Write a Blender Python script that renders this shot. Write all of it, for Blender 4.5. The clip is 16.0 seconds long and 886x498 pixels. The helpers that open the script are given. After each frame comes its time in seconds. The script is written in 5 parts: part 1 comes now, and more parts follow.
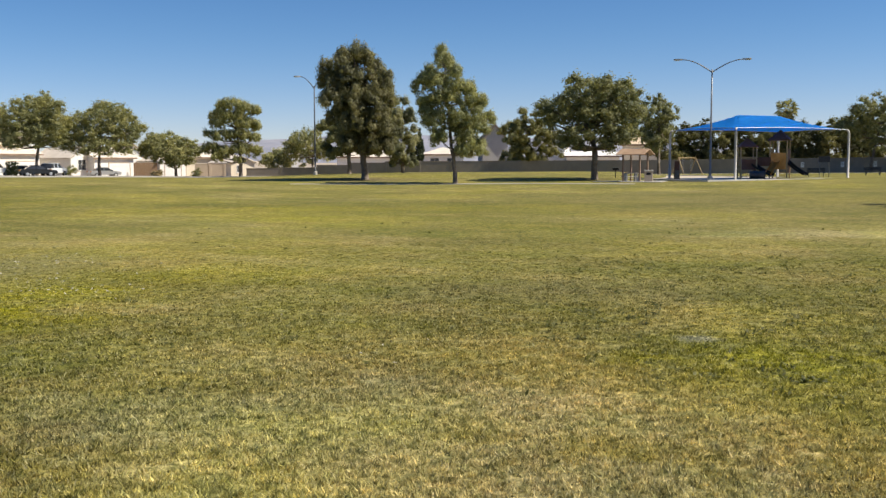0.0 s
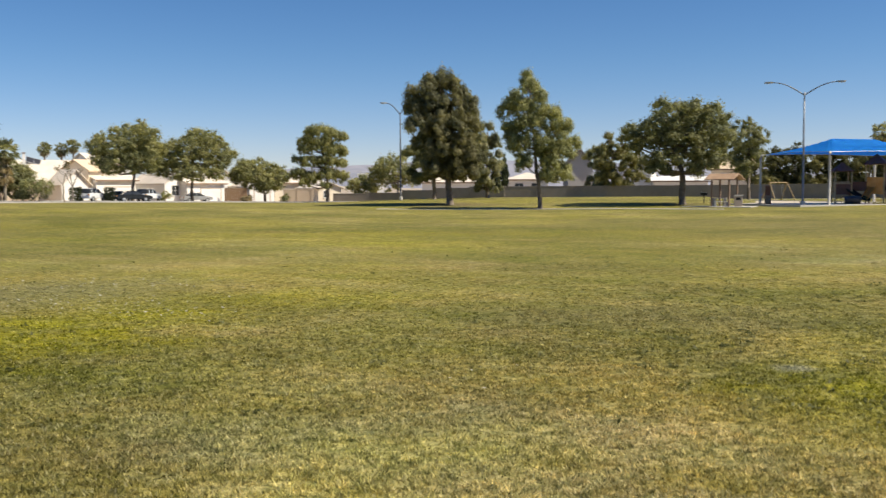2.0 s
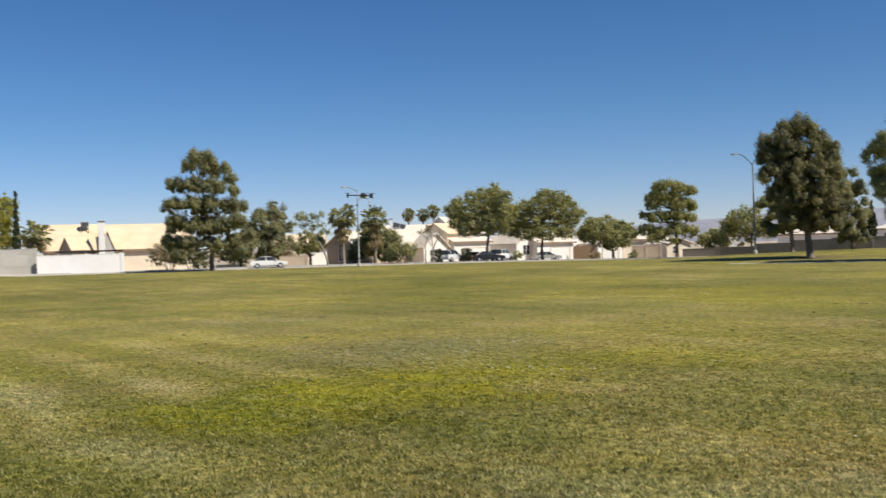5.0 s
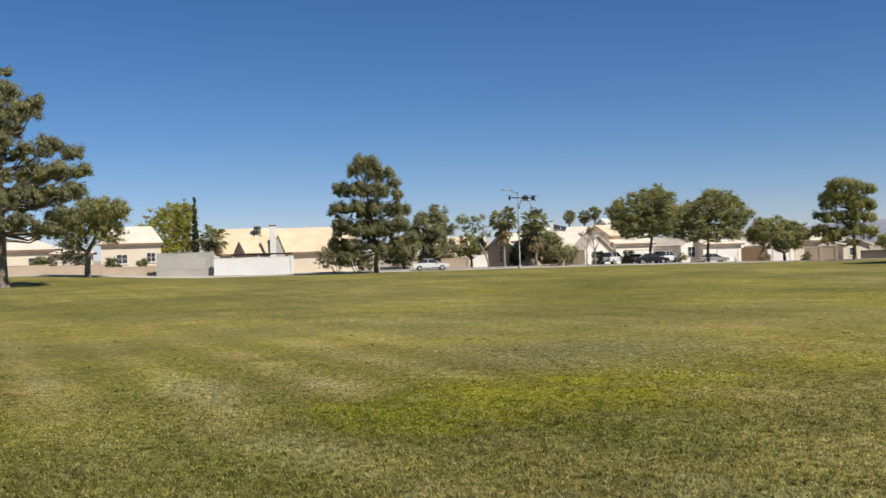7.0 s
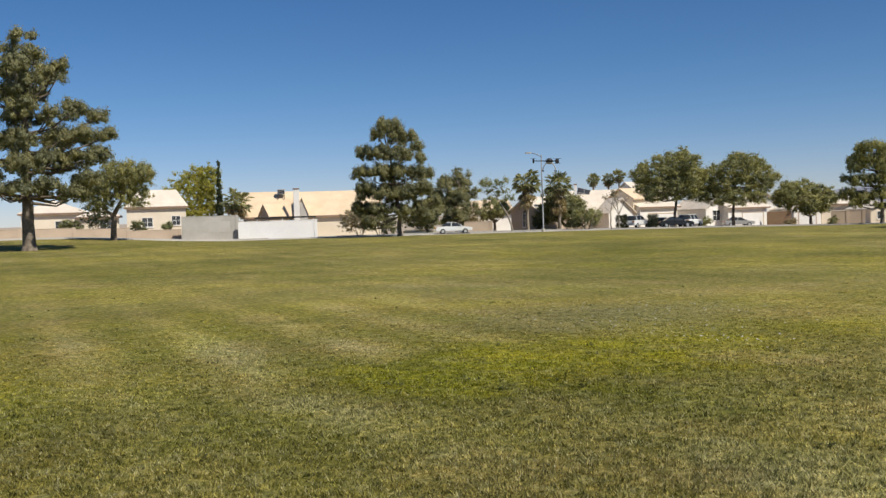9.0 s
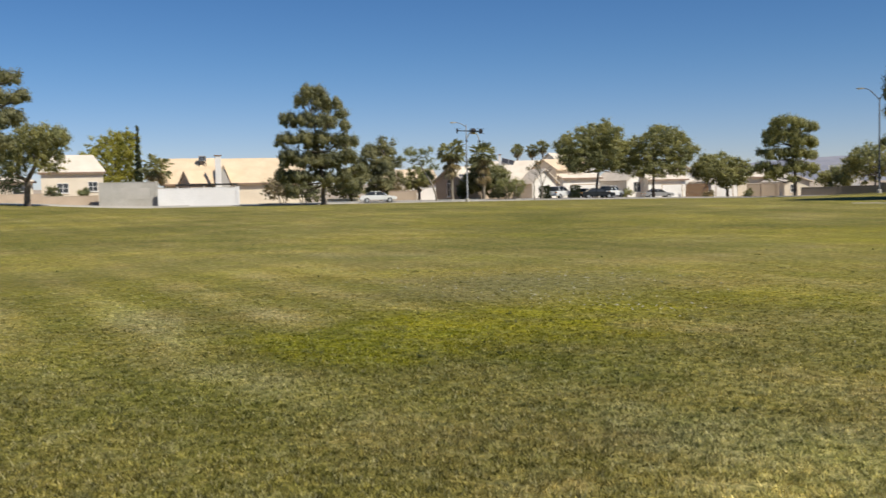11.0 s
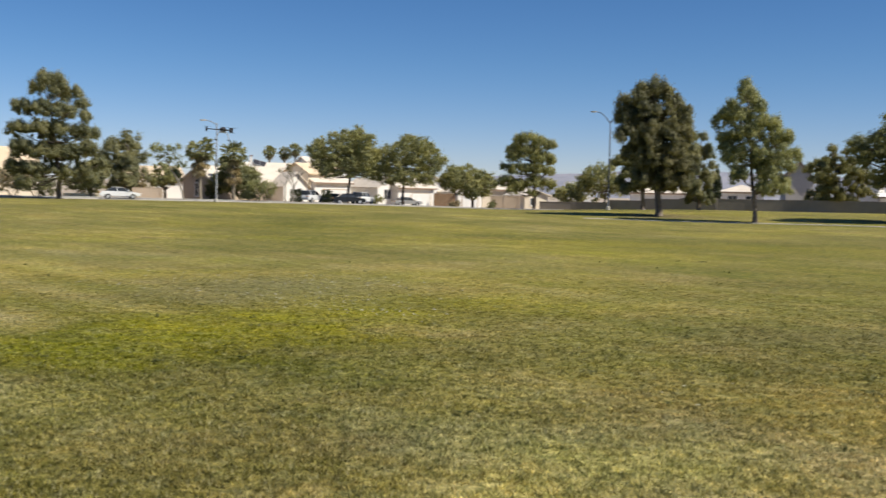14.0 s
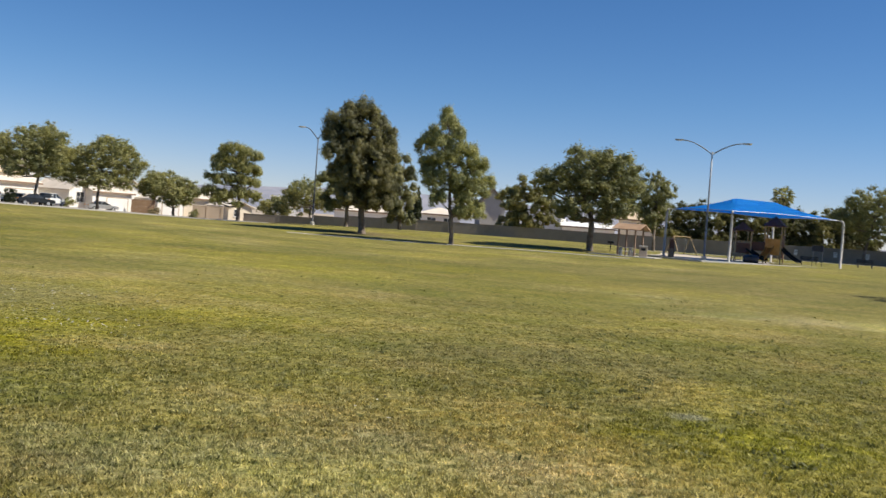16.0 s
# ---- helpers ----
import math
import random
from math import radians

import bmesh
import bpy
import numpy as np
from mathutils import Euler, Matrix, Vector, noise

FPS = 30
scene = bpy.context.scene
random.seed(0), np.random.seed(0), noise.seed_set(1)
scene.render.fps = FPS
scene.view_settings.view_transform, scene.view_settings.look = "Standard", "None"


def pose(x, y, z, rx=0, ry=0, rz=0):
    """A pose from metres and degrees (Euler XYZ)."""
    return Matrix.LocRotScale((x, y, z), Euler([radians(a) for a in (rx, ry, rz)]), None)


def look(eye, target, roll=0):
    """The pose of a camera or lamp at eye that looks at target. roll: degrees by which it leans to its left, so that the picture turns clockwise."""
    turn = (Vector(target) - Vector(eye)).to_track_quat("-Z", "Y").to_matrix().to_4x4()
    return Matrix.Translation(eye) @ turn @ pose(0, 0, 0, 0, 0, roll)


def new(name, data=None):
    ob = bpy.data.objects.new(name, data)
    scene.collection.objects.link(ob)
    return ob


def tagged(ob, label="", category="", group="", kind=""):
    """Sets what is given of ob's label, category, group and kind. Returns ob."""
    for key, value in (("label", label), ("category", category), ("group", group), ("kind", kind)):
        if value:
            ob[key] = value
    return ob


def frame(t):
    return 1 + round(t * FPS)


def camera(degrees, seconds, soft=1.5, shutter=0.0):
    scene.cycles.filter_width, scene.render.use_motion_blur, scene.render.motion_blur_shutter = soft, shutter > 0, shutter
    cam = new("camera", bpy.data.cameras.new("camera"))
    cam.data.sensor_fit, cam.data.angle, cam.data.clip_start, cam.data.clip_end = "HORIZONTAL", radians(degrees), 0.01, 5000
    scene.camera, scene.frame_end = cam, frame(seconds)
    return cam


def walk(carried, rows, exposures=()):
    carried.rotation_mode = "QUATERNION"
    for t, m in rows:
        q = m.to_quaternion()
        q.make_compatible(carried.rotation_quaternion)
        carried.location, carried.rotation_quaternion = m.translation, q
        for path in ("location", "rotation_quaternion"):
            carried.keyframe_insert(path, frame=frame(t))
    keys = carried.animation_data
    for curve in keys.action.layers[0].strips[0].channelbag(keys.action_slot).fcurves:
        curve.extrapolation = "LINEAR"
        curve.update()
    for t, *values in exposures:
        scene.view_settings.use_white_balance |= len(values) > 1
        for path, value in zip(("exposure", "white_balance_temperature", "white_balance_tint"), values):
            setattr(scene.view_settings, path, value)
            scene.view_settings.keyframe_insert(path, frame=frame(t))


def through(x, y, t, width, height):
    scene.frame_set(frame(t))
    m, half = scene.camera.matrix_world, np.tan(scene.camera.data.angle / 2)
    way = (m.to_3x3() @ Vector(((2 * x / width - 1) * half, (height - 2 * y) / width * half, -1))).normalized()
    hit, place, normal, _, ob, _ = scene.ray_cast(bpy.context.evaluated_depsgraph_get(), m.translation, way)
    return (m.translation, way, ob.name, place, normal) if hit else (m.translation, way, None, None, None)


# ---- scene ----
cam = camera(48.0, 16.0, soft=1.4, shutter=0.5)
PATH = [
    (0.0, pose(0.00, -0.00, 2.0, 85.00, 0.17, -0.00)),
    (0.5, pose(-0.01, -0.02, 2.0, 84.99, 0.15, 0.71)),
    (1.0, pose(-0.03, -0.02, 2.0, 85.59, 0.27, 1.60)),
    (1.5, pose(-0.04, -0.00, 2.0, 86.20, 0.43, 3.11)),
    (2.0, pose(-0.06, 0.00, 2.0, 86.46, 0.25, 4.83)),
    (2.5, pose(-0.08, 0.01, 2.0, 87.07, 0.42, 7.49)),
    (3.0, pose(-0.11, -0.01, 2.0, 87.73, -0.07, 10.34)),
    (3.5, pose(-0.14, -0.06, 2.0, 88.16, 0.33, 13.40)),
    (4.0, pose(-0.16, -0.07, 2.0, 88.62, 0.86, 17.05)),
    (4.5, pose(-0.18, -0.07, 2.0, 89.47, 1.30, 21.19)),
    (5.0, pose(-0.21, -0.05, 2.0, 90.10, 1.81, 24.60)),
    (5.2, pose(-0.22, -0.00, 2.0, 90.42, 1.93, 25.60)),
    (7.3, pose(-0.29, -0.08, 2.0, 90.56, 1.80, 34.33)),
    (7.5, pose(-0.32, -0.05, 2.0, 90.61, 1.71, 34.46)),
    (8.0, pose(-0.30, -0.07, 2.0, 89.99, 1.36, 34.92)),
    (8.2, pose(-0.30, -0.08, 2.0, 89.60, 1.51, 35.17)),
    (10.3, pose(-0.24, -0.10, 2.0, 87.45, 2.11, 33.88)),
    (10.5, pose(-0.24, -0.11, 2.0, 87.18, 1.94, 33.17)),
    (11.0, pose(-0.20, -0.12, 2.0, 86.58, 1.30, 30.82)),
    (11.5, pose(-0.20, -0.08, 2.0, 86.51, 1.11, 27.71)),
    (12.0, pose(-0.20, -0.07, 2.0, 86.59, 0.70, 25.31)),
    (12.5, pose(-0.19, -0.09, 2.0, 86.23, 0.58, 24.13)),
    (13.0, pose(-0.18, -0.08, 2.0, 86.54, 0.35, 22.80)),
    (13.5, pose(-0.16, -0.09, 2.0, 86.66, -0.48, 19.93)),
    (14.0, pose(-0.16, -0.08, 2.0, 86.82, -1.22, 16.63)),
    (14.5, pose(-0.15, -0.12, 2.0, 87.12, -2.35, 12.06)),
    (15.0, pose(-0.15, -0.09, 2.0, 87.25, -3.59, 6.73)),
    (15.5, pose(-0.14, -0.10, 2.0, 88.67, -5.47, 1.84)),
    (16.0, pose(-0.13, -0.12, 2.0, 88.46, -4.25, -0.24)),
]
walk(cam, PATH, exposures=[(0.0, 0.29, 6640, 10), (1.0, 0.29, 6800, 10), (2.0, 0.29, 6809, 10), (3.0, 0.3, 6818, 10), (3.3, 0.25, 6795, 10), (4.0, 0.14, 6623, 10), (5.0, 0.1, 6500, 10), (7.5, -0.07, 6500, 10), (8.2, -0.1, 6500, 10), (10.5, -0.1, 6500, 10), (11.3, -0.02, 6500, 10), (12.5, 0.08, 6500, 10), (13.8, 0.1, 6500, 10), (14.5, 0.08, 6500, 10), (15.2, 0.06, 6500, 10), (16.0, 0.22, 6500, 10)])

# ---- light ----
SUN_EL, SUN_AZ = 48.0, -98.0          # degrees; azimuth turns left from +y
world = bpy.data.worlds.new("sky")
scene.world = world
world.use_nodes = True
wn = world.node_tree.nodes
sky = wn.new("ShaderNodeTexSky")
sky.sky_type = "NISHITA"
sky.sun_disc = False
sky.sun_elevation = radians(SUN_EL)
sky.sun_rotation = radians(-SUN_AZ)
sky.altitude = 2500
sky.air_density, sky.dust_density, sky.ozone_density = 1.0, 0.9, 0.6
wn["Background"].inputs["Strength"].default_value = 0.085
tint = wn.new("ShaderNodeMix")
tint.data_type, tint.blend_type = "RGBA", "MULTIPLY"
tint.inputs[0].default_value = 1.0
where = wn.new("ShaderNodeTexCoord")
height = wn.new("ShaderNodeSeparateXYZ")
haze = wn.new("ShaderNodeValToRGB")          # lavender dust haze low down, clearer blue above
haze.color_ramp.interpolation = "EASE"
for stop, (spot, shade) in zip(haze.color_ramp.elements, ((0.0, (0.885, 0.885, 1.08, 1)), (0.14, (0.802, 0.896, 1.052, 1)))):
    stop.position, stop.color = spot, shade
world.node_tree.links.new(where.outputs["Generated"], height.inputs[0])
world.node_tree.links.new(height.outputs["Z"], haze.inputs[0])
world.node_tree.links.new(haze.outputs[0], tint.inputs[7])
world.node_tree.links.new(sky.outputs[0], tint.inputs[6])
deeper = wn.new("ShaderNodeHueSaturation")
deeper.inputs["Saturation"].default_value = 1.2
world.node_tree.links.new(tint.outputs[2], deeper.inputs["Color"])
world.node_tree.links.new(deeper.outputs[0], wn["Background"].inputs["Color"])
sun = new("sun", bpy.data.lights.new("sun", "SUN"))
sun.data.energy, sun.data.angle, sun.data.color = 5.4, radians(0.53), (1.0, 0.93, 0.80)
sun_from = Vector((-math.sin(radians(SUN_AZ)) * math.cos(radians(SUN_EL)), math.cos(radians(SUN_AZ)) * math.cos(radians(SUN_EL)), math.sin(radians(SUN_EL))))
sun.matrix_world = look(sun_from * 60, (0, 0, 0))


# ---- small tools ----
def turned(az):
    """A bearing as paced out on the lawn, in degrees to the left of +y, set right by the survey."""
    return az + float(np.interp(az, (-26, -17, -12, -6, -3, 0, 3, 6, 9, 14, 17, 20, 23, 26, 29, 32, 35, 38, 41, 44, 47, 52, 57), (0.08, 0.12, 0.11, 0.05, 0.0, -0.09, -0.16, -0.22, -0.26, -0.26, -0.03, 0.1, 0.15, 0.14, 0.09, 0.0, -0.09, -0.18, -0.26, -0.32, -0.35, -0.32, -0.22)))


def at(az, d):
    """The place d metres from the middle of the lawn, on the bearing az."""
    az = radians(turned(az))
    return -d * math.sin(az), d * math.cos(az)


def step(v, a, b):
    t = min(1.0, max(0.0, (v - a) / (b - a)))
    return t * t * (3 - 2 * t)


def rise(x, y):
    """How far the ground climbs from the middle of the lawn towards its edges, most of all to the west."""
    d = math.hypot(x, y)
    az = math.degrees(math.atan2(-x, y)) if d > 1e-6 else 0.0
    slope = float(np.interp(az, (-60, -24, -18, -12, 0, 9, 12, 18, 24, 30, 36, 45, 70, 120), (0.1, 0.26, 0.17, 0.1, 0.05, 0.06, 0.2, 0.28, 0.35, 0.4, 0.45, 0.5, 0.5, 0.1)))
    reach = d if az > 9 else min(d, 95.0)
    return reach * math.tan(radians(slope)) * step(d, 25, 85)


def gz(x, y):
    """Height of the ground: a lawn that is level in the middle and climbs gently towards its edges."""
    d = math.hypot(x, y)
    az = math.degrees(math.atan2(-x, y)) if d > 1e-6 else 0.0
    z = -0.5 * step(d, 85, 130) * step(az, 1, 14) * (1 - step(az, 44, 60) * 0.6)
    z -= 0.55 * step(d, 135, 170) * step(az, 2, 12)
    z += 0.75 * step(az, 47, 57) * step(d, 92, 112)
    z += 0.62 * step(d, 86, 112) * (1 - step(d, 127, 150)) * step(az, -13.5, -9) * (1 - step(az, 8, 13))
    return z + rise(x, y)


def base(az, d, turn=0.0):
    """Pose on the ground at az, d; its own -y looks back to the lawn's middle, turned further by turn."""
    x, y = at(az, d)
    return pose(x, y, gz(x, y), 0, 0, az + turn)


def mesh_of(name, bm, mats, smooth=False):
    me = bpy.data.meshes.new(name)
    bm.to_mesh(me)
    bm.free()
    for m in mats if isinstance(mats, (list, tuple)) else [mats]:
        me.materials.append(m)
    if smooth:
        me.polygons.foreach_set("use_smooth", [True] * len(me.polygons))
    return me


def part(name, bm, material, parent, label="", smooth=False):
    ob = new(name, mesh_of(name, bm, material, smooth))
    ob.parent = parent
    return tagged(ob, label=label)


def thing(name, m, label, category, group="", kind=""):
    ob = new(name)
    ob.empty_display_size = 0.3
    ob.matrix_basis = m
    return tagged(ob, label, category, group, kind)


def box(bm, x0, x1, y0, y1, z0, z1, bevel=0.0, m=None):
    r = bmesh.ops.create_cube(bm, size=1.0, matrix=Matrix.Translation(((x0 + x1) / 2, (y0 + y1) / 2, (z0 + z1) / 2)) @ Matrix.Diagonal((x1 - x0, y1 - y0, z1 - z0, 1)))
    vs = r["verts"]
    if bevel:
        es = list({e for v in vs for e in v.link_edges})
        out = bmesh.ops.bevel(bm, geom=es, offset=bevel, segments=1, affect="EDGES")
        vs = list({v for f in out["faces"] for v in f.verts} | {v for v in vs if v.is_valid})
    if m is not None:
        bmesh.ops.transform(bm, matrix=m, verts=[v for v in vs if v.is_valid])
    return bm


def boxed(*args, **kw):
    return box(bmesh.new(), *args, **kw)


def tube(bm, pts, radii, n=8, cap=True):
    """A tapered tube along pts."""
    pts = [Vector(p) for p in pts]
    rings = []
    for i, p in enumerate(pts):
        d = (pts[min(i + 1, len(pts) - 1)] - pts[max(i - 1, 0)]).normalized()
        a = d.cross(Vector((0, 0, 1)) if abs(d.z) < 0.9 else Vector((1, 0, 0))).normalized()
        b = d.cross(a)
        rings.append([bm.verts.new(p + radii[i] * (math.cos(2 * math.pi * k / n) * a + math.sin(2 * math.pi * k / n) * b)) for k in range(n)])
    for r, s in zip(rings, rings[1:]):
        for k in range(n):
            bm.faces.new((r[k], r[(k + 1) % n], s[(k + 1) % n], s[k]))
    if cap:
        bm.faces.new(rings[0])
        bm.faces.new(rings[-1])
    return bm


def solid(bm, polygon, extrude):
    """A prism: the polygon (3D points) pushed along extrude."""
    a = [bm.verts.new(p) for p in polygon]
    b = [bm.verts.new(Vector(p) + Vector(extrude)) for p in polygon]
    n = len(a)
    bm.faces.new(a)
    bm.faces.new(b[::-1])
    for i in range(n):
        bm.faces.new((a[i], b[i], b[(i + 1) % n], a[(i + 1) % n]))
    bmesh.ops.recalc_face_normals(bm, faces=bm.faces[:])
    return bm


def mesh_from(name, verts, sides, mat):
    """A mesh of loose polygons with that many sides each, from an array of corners."""
    me = bpy.data.meshes.new(name)
    nv = len(verts)
    nf = nv // sides
    me.vertices.add(nv)
    me.vertices.foreach_set("co", np.asarray(verts, dtype=np.float32).ravel())
    me.loops.add(nv)
    me.loops.foreach_set("vertex_index", np.arange(nv, dtype=np.int32))
    me.polygons.add(nf)
    me.polygons.foreach_set("loop_start", np.arange(0, nv, sides, dtype=np.int32))
    me.update(calc_edges=True)
    me.materials.append(mat)
    return me


# ---- materials ----
class Nodes:
    """A short way to write node materials."""

    def __init__(self, name, rough=0.8, metal=0.0, spec=0.3):
        self.mat = bpy.data.materials.new(name)
        self.mat.use_nodes = True
        self.t = self.mat.node_tree
        self.p = self.t.nodes["Principled BSDF"]
        self.p.inputs["Roughness"].default_value = rough
        self.p.inputs["Metallic"].default_value = metal
        self.p.inputs["Specular IOR Level"].default_value = spec

    def add(self, kind, **kw):
        n = self.t.nodes.new(kind)
        for k, v in kw.items():
            n.inputs[k].default_value = v
        return n

    def link(self, a, b):
        self.t.links.new(a, b)

    def pos(self):
        return self.add("ShaderNodeNewGeometry").outputs["Position"]

    def local(self):
        return self.add("ShaderNodeTexCoord").outputs["Object"]

    def noise(self, scale, detail=3.0, vec=None, rough=0.55):
        n = self.add("ShaderNodeTexNoise", Scale=scale, Detail=detail, Roughness=rough)
        if vec is not None:
            self.link(vec, n.inputs["Vector"])
        return n.outputs[0]

    def ramp(self, fac, stops):
        r = self.add("ShaderNodeValToRGB")
        e = r.color_ramp.elements
        while len(e) < len(stops):
            e.new(0.5)
        for el, (p, c) in zip(e, stops):
            el.position, el.color = p, (*c, 1)
        self.link(fac, r.inputs[0])
        return r.outputs[0]

    def mix(self, fac, a, b, mode="MIX"):
        m = self.t.nodes.new("ShaderNodeMix")
        m.data_type, m.blend_type = "RGBA", mode
        for s, v in ((m.inputs[0], fac), (m.inputs[6], a), (m.inputs[7], b)):
            if hasattr(v, "is_linked"):
                self.link(v, s)
            else:
                s.default_value = (*v, 1) if isinstance(v, tuple) else v
        return m.outputs[2]

    def math(self, op, a, b=0.0, c=0.0, clamp=False):
        m = self.t.nodes.new("ShaderNodeMath")
        m.operation, m.use_clamp = op, clamp
        for s, v in zip(m.inputs, (a, b, c)):
            if hasattr(v, "is_linked"):
                self.link(v, s)
            else:
                s.default_value = v
        return m.outputs[0]

    def bump(self, height, strength=0.3, distance=0.02):
        b = self.add("ShaderNodeBump", Strength=strength, Distance=distance)
        self.link(height, b.inputs["Height"])
        self.link(b.outputs[0], self.p.inputs["Normal"])

    def vmath(self, op, a, b):
        m = self.t.nodes.new("ShaderNodeVectorMath")
        m.operation = op
        self.link(a, m.inputs[0])
        m.inputs[1].default_value = b
        return m

    def vshift(self, vec, by):
        return self.vmath("ADD", vec, (by, by, 0)).outputs[0]

    def spot(self, vec, warp, x, y, rx, ry):
        """1 inside a ragged oval about x, y, falling to 0 outside it."""
        q = self.vmath("MULTIPLY", self.vmath("SUBTRACT", vec, (x, y, 0)).outputs[0], (1 / rx, 1 / ry, 0)).outputs[0]
        r = self.vmath("LENGTH", q, (0, 0, 0)).outputs["Value"]
        r = self.math("ADD", r, self.math("MULTIPLY", self.math("SUBTRACT", warp, 0.5), 1.6))
        return self.math("SUBTRACT", 1.3, r, clamp=True)

    def color(self, c):
        self.link(c, self.p.inputs["Base Color"])
        return self.mat


def worn(name, a, b, scale=2.0, rough=0.85, grain=40.0, bump=0.2, metal=0.0, spec=0.3):
    """A surface of two near tones, in patches and in grain."""
    n = Nodes(name, rough, metal, spec)
    v = n.local()
    c = n.mix(n.ramp(n.noise(scale, 4, v), [(0.35, (0, 0, 0)), (0.65, (1, 1, 1))]), a, b)
    g = n.noise(grain, 2, v)
    c = n.mix(0.25, c, n.ramp(g, [(0.3, (0.55, 0.55, 0.55)), (0.7, (1.25, 1.25, 1.25))]), "MULTIPLY")
    if bump:
        n.bump(g, bump, 0.01)
    return n.color(c)


def foliage(name, mid, through=0.4, spread_by=0.3):
    """Leaves: one tone that varies from leaf to leaf and from clump to clump, lit through from behind."""
    n = Nodes(name, 0.55, 0, 0.3)
    geo = n.add("ShaderNodeNewGeometry")
    dark, light = (tuple(v * k for v in mid) for k in (1 - spread_by, 1 + spread_by * 1.25))
    c = n.ramp(geo.outputs["Random Per Island"], [(0.0, dark), (0.55, mid), (1.0, light)])
    c = n.mix(0.75, c, n.ramp(n.noise(0.55, 3, geo.outputs["Position"]), [(0.35, (0.66, 0.73, 0.76)), (0.65, (1.30, 1.22, 0.95))]), "MULTIPLY")
    n.color(c)
    tr = n.add("ShaderNodeBsdfTranslucent")
    n.link(n.mix(1.0, c, (1.3, 1.3, 0.8), "MULTIPLY"), tr.inputs[0])
    mx = n.add("ShaderNodeMixShader", Fac=through)
    n.link(n.p.outputs[0], mx.inputs[1])
    n.link(tr.outputs[0], mx.inputs[2])
    n.link(mx.outputs[0], n.t.nodes["Material Output"].inputs[0])
    return n.mat


LEAF_ASH = foliage("ash_leaves", (0.308, 0.302, 0.148))
LEAF_DARK = foliage("dark_leaves", (0.232, 0.234, 0.122))
LEAF_PINE = foliage("pine_needles", (0.242, 0.240, 0.142))
LEAF_HEDGE = foliage("hedge_leaves", (0.115, 0.115, 0.05))
LEAF_DEEP = foliage("deep_green_needles", (0.198, 0.190, 0.108))
LEAF_OLIVE = foliage("olive_needles", (0.23, 0.215, 0.09))
LEAF_LIGHT = foliage("pale_needles", (0.295, 0.300, 0.150), 0.35)
LEAF_LIME = foliage("yellow_green_leaves", (0.36, 0.34, 0.075), 0.4)
LEAF_WEED = foliage("weed_leaves", (0.115, 0.118, 0.04))
LEAF_PALM = foliage("palm_fronds", (0.25, 0.25, 0.135))
LEAF_DRY = foliage("dry_fronds", (0.33, 0.275, 0.185))
LEAF_CYP = foliage("cypress_scales", (0.052, 0.066, 0.03))
BARK = worn("bark", (0.12, 0.095, 0.075), (0.23, 0.19, 0.15), 3, 0.95, 18, 0.6)
BARK_PALE = worn("pale_bark", (0.22, 0.19, 0.15), (0.32, 0.28, 0.22), 3, 0.95, 18, 0.5)
STUCCO_WHITE = worn("white_stucco", (0.79, 0.76, 0.71), (0.84, 0.82, 0.78), 0.4, 0.9, 25, 0.2)
STUCCO_CREAM = worn("cream_stucco", (0.71, 0.62, 0.49), (0.77, 0.69, 0.56), 0.4, 0.9, 25, 0.2)
STUCCO_TAN = worn("tan_stucco", (0.45, 0.36, 0.27), (0.52, 0.42, 0.32), 0.4, 0.9, 25, 0.2)
STUCCO_GREY = worn("grey_stucco", (0.42, 0.40, 0.38), (0.48, 0.46, 0.43), 0.4, 0.9, 25, 0.2)
TILE_PEACH = worn("peach_roof_tile", (0.66, 0.51, 0.345), (0.74, 0.59, 0.415), 0.5, 0.85, 9, 0.4)
TILE_PALE = worn("pale_roof_tile", (0.66, 0.58, 0.48), (0.74, 0.66, 0.56), 0.5, 0.85, 9, 0.4)
TILE_BROWN = worn("brown_roof_tile", (0.22, 0.15, 0.11), (0.30, 0.21, 0.15), 0.5, 0.85, 9, 0.4)
BLOCK_TAN = worn("tan_block", (0.245, 0.21, 0.175), (0.295, 0.255, 0.21), 0.6, 0.95, 12, 0.3)
BLOCK_GREY = worn("grey_block", (0.40, 0.38, 0.34), (0.48, 0.46, 0.42), 0.5, 0.95, 12, 0.3)
WALL_WHITE = worn("whitewashed_wall", (0.83, 0.81, 0.78), (0.88, 0.86, 0.83), 0.5, 0.9, 15, 0.2)
CONCRETE = worn("concrete", (0.42, 0.40, 0.36), (0.52, 0.49, 0.45), 0.3, 0.9, 30, 0.2)
ASPHALT = worn("asphalt", (0.10, 0.10, 0.10), (0.14, 0.135, 0.13), 0.3, 0.95, 60, 0.3)
SAND = worn("playground_sand", (0.50, 0.42, 0.32), (0.58, 0.50, 0.39), 0.5, 0.95, 30, 0.3)
GRAVEL = worn("desert_gravel", (0.36, 0.29, 0.22), (0.47, 0.39, 0.30), 0.15, 0.95, 20, 0.3)
STEEL = worn("galvanised_steel", (0.42, 0.43, 0.44), (0.52, 0.53, 0.54), 1.5, 0.5, 60, 0.0, 0.4)
POLE_DARK = worn("weathered_pole_steel", (0.075, 0.08, 0.09), (0.11, 0.12, 0.13), 1.5, 0.55, 60, 0.0, 0.3)
POLE_GREY = worn("grey_pole_steel", (0.20, 0.21, 0.225), (0.27, 0.28, 0.295), 1.5, 0.5, 60, 0.0, 0.3)
